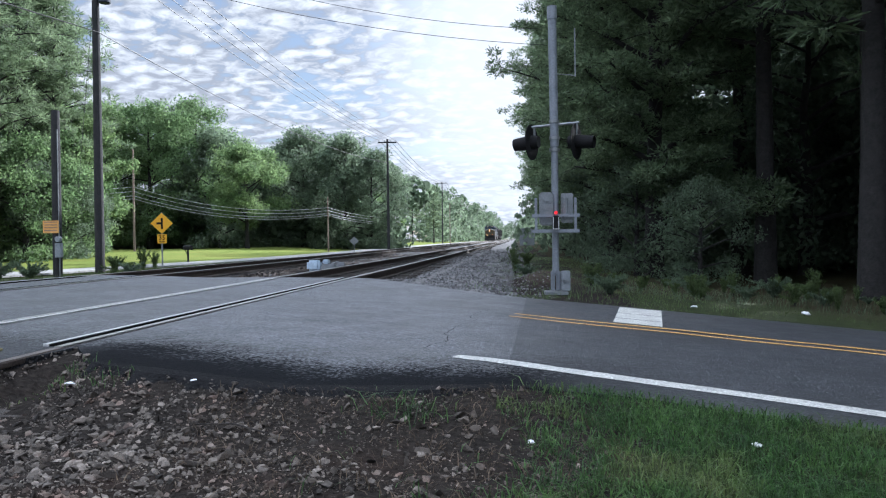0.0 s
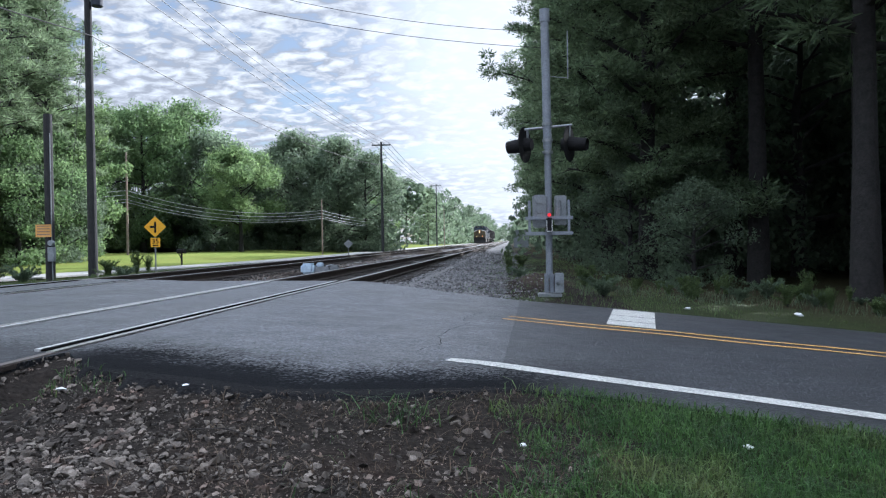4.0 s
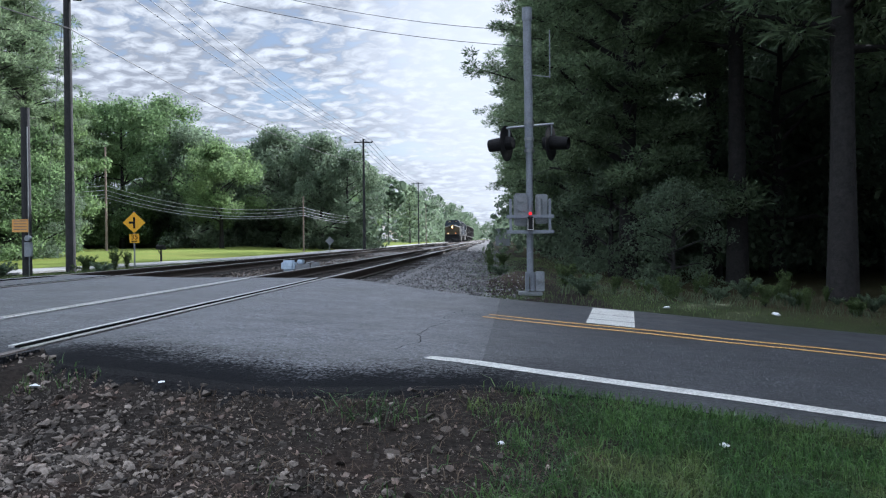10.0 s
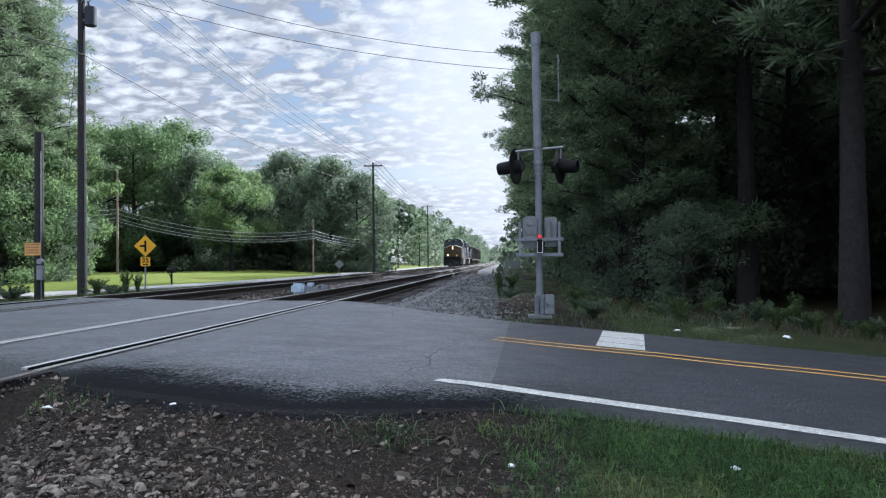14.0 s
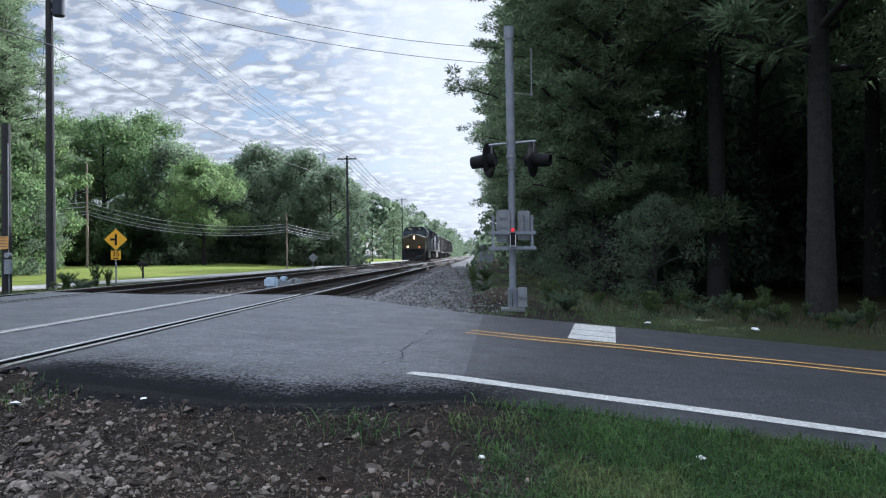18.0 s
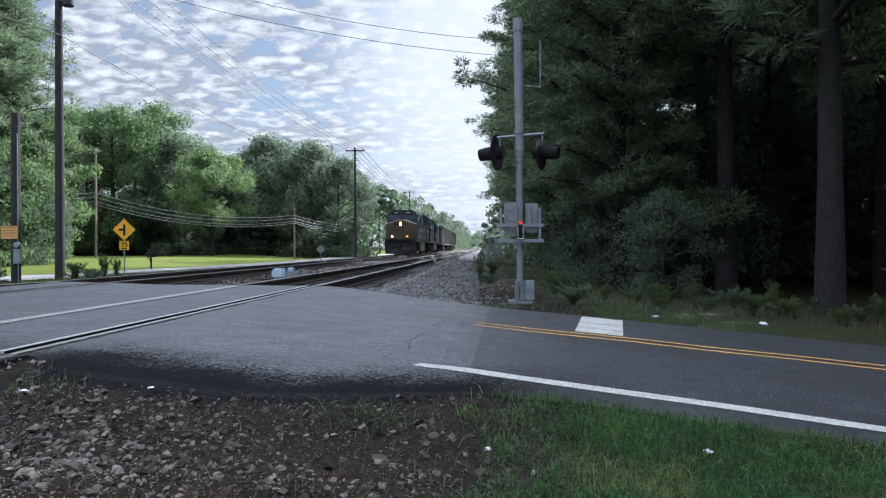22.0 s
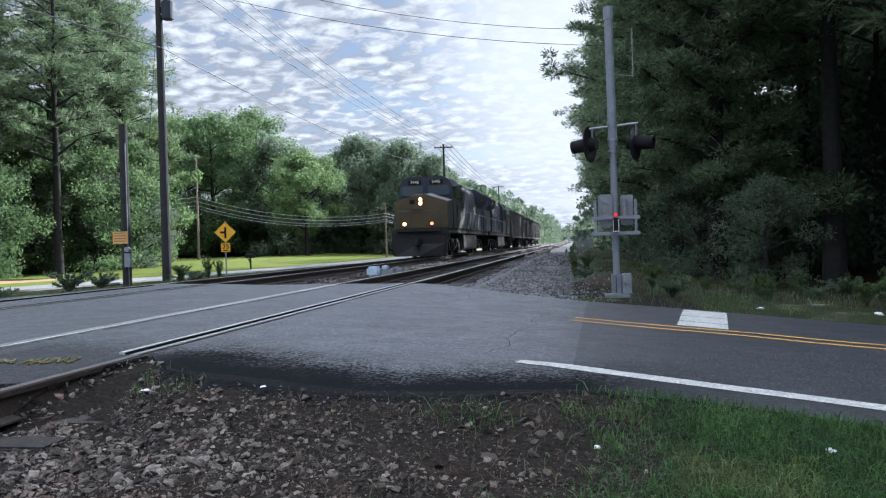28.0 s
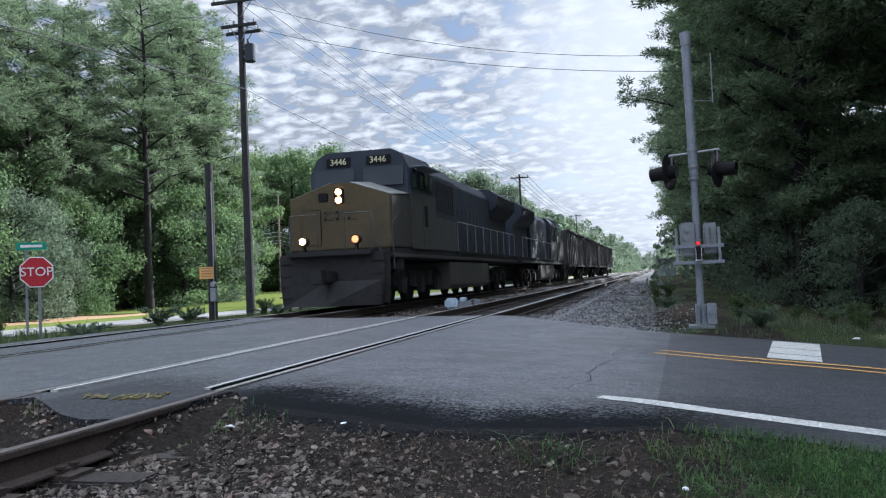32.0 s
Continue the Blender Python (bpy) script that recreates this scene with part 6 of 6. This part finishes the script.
def cable(a, b, sag, r=0.012, material=None, label="black overhead wire between the poles", far=False):
    g = Geo().tube(sagging(a, b, sag, 18), r, 5)
    ob = new("overhead_wire", g.mesh("overhead_wire", material or WIRE))
    return tagged(ob, label, "wire", "overhead wires")


for dx, sag in ((-1.15, 0.8), (-0.4, 0.75), (0.4, 0.8), (1.15, 0.75)):
    cable((-17.2 + dx, 32, 13.5), (-14.5 + dx * 0.8, 90.4, 11.85), sag, 0.02)
    cable((-14.5 + dx * 0.8, 90.4, 11.85), (-19.5 + dx, 210.4, 15.4), sag * 1.6, 0.03)
    cable((-19.5 + dx, 210.4, 15.4), (-22 + dx, 330, 14.0), sag * 1.6, 0.025)
    cable((-17.2 + dx, 32, 13.5), (-24 + dx, -30, 13.2), sag)
cable((-17.05, 32, 9.35), (-14.5, 90.4, 9.35), 0.9, 0.022, label="thick communication cable between the poles")
cable((-17.05, 32, 9.35), (-24, -30, 9.2), 0.9, 0.022, label="thick communication cable between the poles")
cable((-17.2, 32, 13.3), (9.0, 33.5, 9.2), 1.6, 0.011, label="thin wire crossing over the railway")
cable((-17.2, 32, 12.2), (9.0, 31.5, 7.8), 1.2, 0.011, label="thin wire crossing over the railway")
cable((-17.2, 32, 12.0), (-43, 36, 13.0), 0.8, 0.012, label="thin wire to the woods")
cable((-17.2, 32, 11.0), (-18.6, 33.0, 3.0), 0.0, 0.010, label="steel guy wire of the pole")
for z in (6.4, 5.95, 5.5, 5.2):
    cable((-39, 79.7, z), (-20.7, 87.5, z * 0.72 - 0.3), 1.1, 0.022, WIRE_PALE, "pale twisted service cable over the lawn")
    cable((-39, 79.7, z), (-58, 70.5, z - 0.3), 0.5, 0.022, WIRE_PALE, "pale twisted service cable over the lawn")
    cable((-20.7, 87.5, z * 0.72 - 0.3), (-17.0, 108, z * 0.72 - 0.9), 0.3, 0.02, WIRE_PALE, "pale twisted service cable over the lawn")


def post(parent, x, h, r=0.03, y=0.03):
    return part("post", Geo().box(x - r, x + r, y - 0.015, y + 0.02, -0.25, h), GALV, parent, "steel sign post")


def regular(n, r, turn=0.0):
    return [(r * math.cos(2 * math.pi * k / n + turn), r * math.sin(2 * math.pi * k / n + turn)) for k in range(n)]


def warning_sign():
    x, y = -13.46, 29.74
    b = ground_z(x, y)
    S = thing("warning_sign", "yellow diamond side road sign with 35 speed plate", "road sign", pose(x, y, b, 0, 0, 24))
    post(S, 0, 1.85 - b, 0.028)
    p = part("sign_plate", Geo().prism([(u, v + 1.42 - b) for u, v in regular(4, 0.4)], 0.0, 0.012), SIGN_YELLOW, S, "yellow diamond plate", bevel=0.003)
    part("symbol", Geo().box(-0.035, 0.04, -0.006, -0.002, 1.2 - b, 1.62 - b).box(-0.19, -0.03, -0.006, -0.002, 1.38 - b, 1.46 - b), BLACK, p, "black side road symbol")
    q = part("speed_plate", Geo().box(-0.17, 0.17, 0.0, 0.012, 0.66 - b, 1.0 - b), SIGN_YELLOW, S, "yellow speed plate", bevel=0.003)
    lettering("35", 0.26, BLACK, Matrix.Translation((0, -0.008, 0.87 - b)) @ FACE, q)
    part("plate_line", Geo().box(-0.1, 0.1, -0.006, -0.002, 0.7 - b, 0.735 - b), BLACK, q)


def stop_sign():
    x, y = -14.05, 15.95
    b = ground_z(x, y)
    S = thing("stop_sign", "red octagonal stop sign below a green street name sign", "road sign", pose(x, y, b, 0, 0, 41))
    post(S, 0.05, 1.6 - b, 0.035)
    post(S, -0.22, 2.0 - b, 0.03, 0.25)
    p = part("sign_plate", Geo().prism([(u, v + 1.27 - b) for u, v in regular(8, 0.385, math.pi / 8)], 0.0, 0.012), SIGN_WHITE, S, "white edged octagonal plate")
    part("sign_face", Geo().prism([(u, v + 1.27 - b) for u, v in regular(8, 0.358, math.pi / 8)], -0.006, 0.002), SIGN_RED, p, "red octagonal face")
    lettering("STOP", 0.29, SIGN_WHITE, Matrix.Translation((0, -0.012, 1.27 - b)) @ FACE, p)
    n = part("street_name_plate", Geo().box(-0.42, 0.22, 0.2, 0.215, 1.8 - b, 1.98 - b), SIGN_GREEN, S, "green street name plate")
    part("plate_line", Geo().box(-0.33, 0.13, 0.194, 0.199, 1.86 - b, 1.92 - b), SIGN_WHITE, n)


def far_sign():
    x, y = -14.85, 72.9
    b = ground_z(x, y)
    S = thing("diamond_sign", "pale back of a diamond road sign", "road sign", pose(x, y, b, 0, 0, 10))
    post(S, 0, 0.9 - b, 0.03)
    part("sign_plate", Geo().prism([(u, v + 0.62 - b) for u, v in regular(4, 0.42)], 0.0, 0.012), GALV, S, "bare metal diamond plate")


def mailbox():
    x, y = -20.3, 48.5
    b = ground_z(x, y)
    S = thing("mailbox", "black rounded mailbox on a wooden post", "mailbox", pose(x, y, b, 0, 0, 160) @ Matrix.Scale(0.85, 4))
    part("post", Geo().box(-0.05, 0.05, -0.05, 0.05, -0.2, 0.85).rod((0, -0.05, 0.35), (0.3, -0.05, 0.82), 0.035, 0.035, 6), POLE_WOOD, S)
    prof = [(-0.14, 0.85), (0.14, 0.85)] + [(0.14 * math.cos(a), 1.02 + 0.16 * math.sin(a)) for a in np.linspace(0, math.pi, 9)]
    body = part("box", Geo().prism(prof, -0.32, 0.32, "x"), BLACK, S, "black arched mailbox body")
    part("box_door", Geo().prism([(u * 0.97, v) for u, v in prof], 0.32, 0.335, "x"), SILVER, body, "pale mailbox door")


def switch_machine():
    S = thing("switch_machine", "pale blue and grey switch machine between the tracks", "switch machine", pose(-5.45, 22.4, -0.2) @ Matrix.Scale(0.85, 4))
    part("tie_beam", Geo().box(-0.9, 0.9, -0.2, 0.12, -0.06, 0.06), SLEEPER, S, bevel=0.015)
    part("motor_case", Geo().box(-0.52, -0.08, -0.22, 0.22, 0.05, 0.4), BLUE_TARP, S, "pale blue motor case", bevel=0.07)
    part("gear_case", Geo().box(-0.05, 0.42, -0.2, 0.18, 0.05, 0.28), GALV, S, bevel=0.04)
    part("gear_cover", Geo().box(0.0, 0.2, -0.16, 0.14, 0.28, 0.42), BLUE_TARP, S, "pale cover", bevel=0.03)
    part("junction", Geo().box(0.46, 0.72, -0.14, 0.1, 0.05, 0.33), GALV, S, bevel=0.03)
    part("throw_rod", Geo().rod((0.5, 0, 0.1), (1.1, 0, 0.04), 0.03, 0.03, 8), STEEL_RUST, S)
    part("lock_rod", Geo().rod((-0.5, 0.05, 0.08), (-1.2, 0.05, 0.02), 0.025, 0.025, 8), STEEL_RUST, S)
    part("hand_lever", Geo().rod((0.3, -0.1, 0.3), (0.55, -0.12, 0.36), 0.018, 0.018, 8), GALV, S)


def equipment_shed():
    S = thing("equipment_shed", "small grey metal trackside equipment shed", "shed", pose(1.35, 120, -0.5))
    part("walls", Geo().box(-1.1, 1.1, -1.5, 1.5, 0, 2.5), GREY_BOX, S, bevel=0.02)
    part("roof", Geo().prism([(-1.2, 2.5), (1.2, 2.5), (1.2, 2.56), (0, 2.75), (-1.2, 2.56)], -1.6, 1.6), GALV, S)
    part("door", Geo().box(-0.45, 0.45, -1.53, -1.5, 0.1, 2.1), GALV, S)


warning_sign(), stop_sign(), far_sign(), mailbox(), switch_machine(), equipment_shed()

# faded yellow track marking on the asphalt, not legible
_m = thing("track_marking", "faded yellow lettering strokes painted between the rails", "road marking", kind="structure")
_r = np.random.default_rng(8)
for _k in range(3):      # a maker's mark, as plain strokes
    for _q in range(2):
        _t = part("stroke", Geo().box(-0.009, 0.009, -0.13, 0.13, 0.0, 0.002), PAINT_FADED, _m)
        _t.location, _t.rotation_euler = (-3.94 + 0.07 * _k + 0.03 * _q, 4.89 - 0.006 * _k, 0.0078), (0, 0, 0.62 + float(_r.uniform(-0.35, 0.35)))
lettering("MAIN-2", 0.16, PAINT_FADED, Matrix.Translation((-3.49, 4.87, 0.0)) @ Matrix(((0.66, -1.4, 0, 0), (0, 1.95, 0, 0), (0, 0, 1, 0), (0, 0, 0, 1))), _m)


def litter(x, y, s, seed, label, material):
    r = np.random.default_rng(seed)
    bm = bmesh.new()
    bmesh.ops.create_icosphere(bm, subdivisions=2, radius=1)
    for v in bm.verts:
        v.co = Vector((v.co.x * s * r.uniform(0.7, 1.2), v.co.y * s * 0.7 * r.uniform(0.6, 1.2), v.co.z * s * 0.35 * r.uniform(0.4, 1.3)))
    me = bpy.data.meshes.new("litter")
    bm.to_mesh(me)
    bm.free()
    me.materials.append(material)
    ob = new("litter", me)
    ob.location = (x, y, ground_z(x, y) + s * 0.25)
    ob.rotation_euler = (0.2, 0.1, r.uniform(0, 3))
    return tagged(ob, label, "litter", "litter on the ground")


for _i, (_x, _y, _s) in enumerate([(-2.42, 4.18, 0.034), (-1.73, 4.2, 0.026), (-1.52, 4.26, 0.03), (-1.7, 4.3, 0.022), (0.04, 3.78, 0.026), (1.06, 3.8, 0.032), (2.6, 12.4, 0.06), (4.1, 12.1, 0.08)]):
    litter(_x, _y, _s, _i, "crumpled scrap of white litter", PLASTIC)
_s = Geo().tube([(-1.5, 3.62, ground_z(-1.5, 3.62) + 0.02), (-1.3, 3.58, ground_z(-1.3, 3.58) + 0.035), (-1.12, 3.5, ground_z(-1.12, 3.5) + 0.02)], 0.004, 6)
tagged(part("twig", _s, SLEEPER), "thin bare twig lying on the stones", "twig")


def shrub(seed, h, w, n, size, material):
    """Leafy stems that lean outwards from one root."""
    rng = np.random.default_rng(seed)
    g = Geo()
    c, d = [], []
    k = 15
    for i in range(k):
        a, out, top = i * 2.4, w * rng.uniform(0.15, 0.6), h * rng.uniform(0.45, 1.1)
        e = np.array([out * math.cos(a), out * math.sin(a), top])
        m = np.array([out * 0.3 * math.cos(a), out * 0.3 * math.sin(a), top * 0.6])
        g.loft([(0, 0, -0.05), m, e], [0.009, 0.006, 0.002], 5, caps=False)
        t = rng.uniform(0.2, 1.05, n // k)[:, None]
        p = np.where(t < 0.5, m * 2 * t, m + (e - m) * (2 * t - 1))
        q = unit(rng, n // k)
        c.append(p + q * (0.05 + 0.1 * h) * rng.random((n // k, 1))), d.append(q)
    c, d = np.concatenate(c), np.concatenate(d)
    a = np.cross(unit(rng, len(c)), d)
    a /= np.linalg.norm(a, axis=1)[:, None] + 1e-9
    s = size * rng.uniform(0.6, 1.3, len(c))[:, None]
    return g.mesh("stem", BARK), quads("foliage", c, a * s, np.cross(d + 0.7 * unit(rng, len(c)), a) * s * 0.6, material)


SHRUBS = [shrub(61, 1.0, 1.3, 3200, 0.04, WEED), shrub(62, 1.5, 0.8, 2000, 0.042, WEED), shrub(63, 0.7, 1.6, 3200, 0.04, LEAF_C)]
SHRUB_SPOTS = [(-16.0, 31.0, 0, 0.7), (-15.6, 31.2, 0, 0.45), (-15.2, 31.8, 1, 0.6), (-14.9, 32.2, 1, 0.5), (-16.9, 26.8, 2, 0.8), (-17.3, 25.5, 2, 0.9), (-14.9, 15.6, 1, 0.55), (-13.2, 16.4, 2, 0.55), (-14.6, 29.5, 2, 0.6), (-13.9, 17.6, 2, 0.5),
               (-0.1, 24.0, 1, 0.4), (0.2, 21.5, 2, 0.4), (0.3, 29.0, 0, 0.5), (-0.2, 33.0, 1, 0.4), (1.5, 17.2, 0, 0.45), (1.6, 14.6, 2, 0.45)]
_r = np.random.default_rng(9)
for _k in range(70):
    _x = float(_r.uniform(1.9, 12))
    SHRUB_SPOTS.append((_x, 17.2 - 0.5 * _x + float(_r.uniform(-1.5, 2.6)), int(_r.integers(0, 3)), float(_r.uniform(0.16, 0.2 + 0.34 * _r.random()))))
for _x, _y, _k, _q in SHRUB_SPOTS:
    if in_poly(_x, _y, ROAD_POLY):
        continue
    _o = thing("shrub", "low leafy green weed shrub", "shrub", group="weed shrubs")
    _o.location, _o.scale, _o.rotation_euler = (_x, _y, ground_z(_x, _y)), (_q, _q, _q), (0, 0, float(_r.uniform(0, 6)))
    part("stem", SHRUBS[_k][0], BARK, _o), part("foliage", SHRUBS[_k][1], WEED, _o)


# single larger stones lying on the near gravel
_r = np.random.default_rng(41)
STONE_PIECE = surface("single_ballast_stone", (0.035, 0.03, 0.027), (0.15, 0.13, 0.11), 14, 0.85, 0.5, 60, c3=(0.11, 0.07, 0.05), big=6.0, vary=0.6, spec=0.25)
STONE_MESHES = []
for _k in range(12):
    bm = bmesh.new()
    for _q in unit(_r, 9):
        bm.verts.new(Vector(_q * np.array([1.2, 0.85, 0.6])) * float(_r.uniform(0.8, 1.1)))
    bmesh.ops.convex_hull(bm, input=bm.verts)
    for v in [v for v in bm.verts if not v.link_faces]:
        bm.verts.remove(v)
    me = bpy.data.meshes.new("stone")
    bm.to_mesh(me)
    bm.free()
    me.materials.append(STONE_PIECE)
    STONE_MESHES.append(me)
_n = 0
while _n < 300:
    _x, _y = float(_r.uniform(-2.9, -0.1)), float(_r.uniform(1.8, 4.7))
    if in_poly(_x, _y, ROAD_POLY) or _r.random() > near_density(_x, _y) + 0.12:
        continue
    _o = part("stone", STONE_MESHES[_n % 12], STONE_PIECE, GROUND)
    _s = float(_r.uniform(0.018, 0.036))
    _o.location, _o.scale, _o.rotation_euler = (_x, _y, ground_z(_x, _y) + 0.35 * _s), (_s, _s, _s), (float(_r.normal(0, 0.25)), float(_r.normal(0, 0.25)), float(_r.uniform(0, 6.28)))
    _n += 1


def motions():
    """The train rolls towards the crossing."""
    offset = 0.0
    for ob, length, turn in [(LEAD, 22.3, 0), (SECOND, 22.3, 180)] + [(c, 17.5, 0) for c in CARS]:
        walk(ob, [(t, pose(TRACK_2, front_y(t) + offset + (length if turn else 0), 0.007, 0, 0, turn)) for t in TRAIN_TIMES])
        offset += length
    ticks = [k / 10 for k in range(321)]
    for sets, way in ((LEAD_SETS, 1), (SECOND_SETS, -1)):
        for ws, y in zip(sets, AXLES):
            walk(ws, [(t, pose(0, y, 0.53, math.degrees(-way * (front_y(t) - front_y(0)) / 0.53))) for t in ticks])


motions()
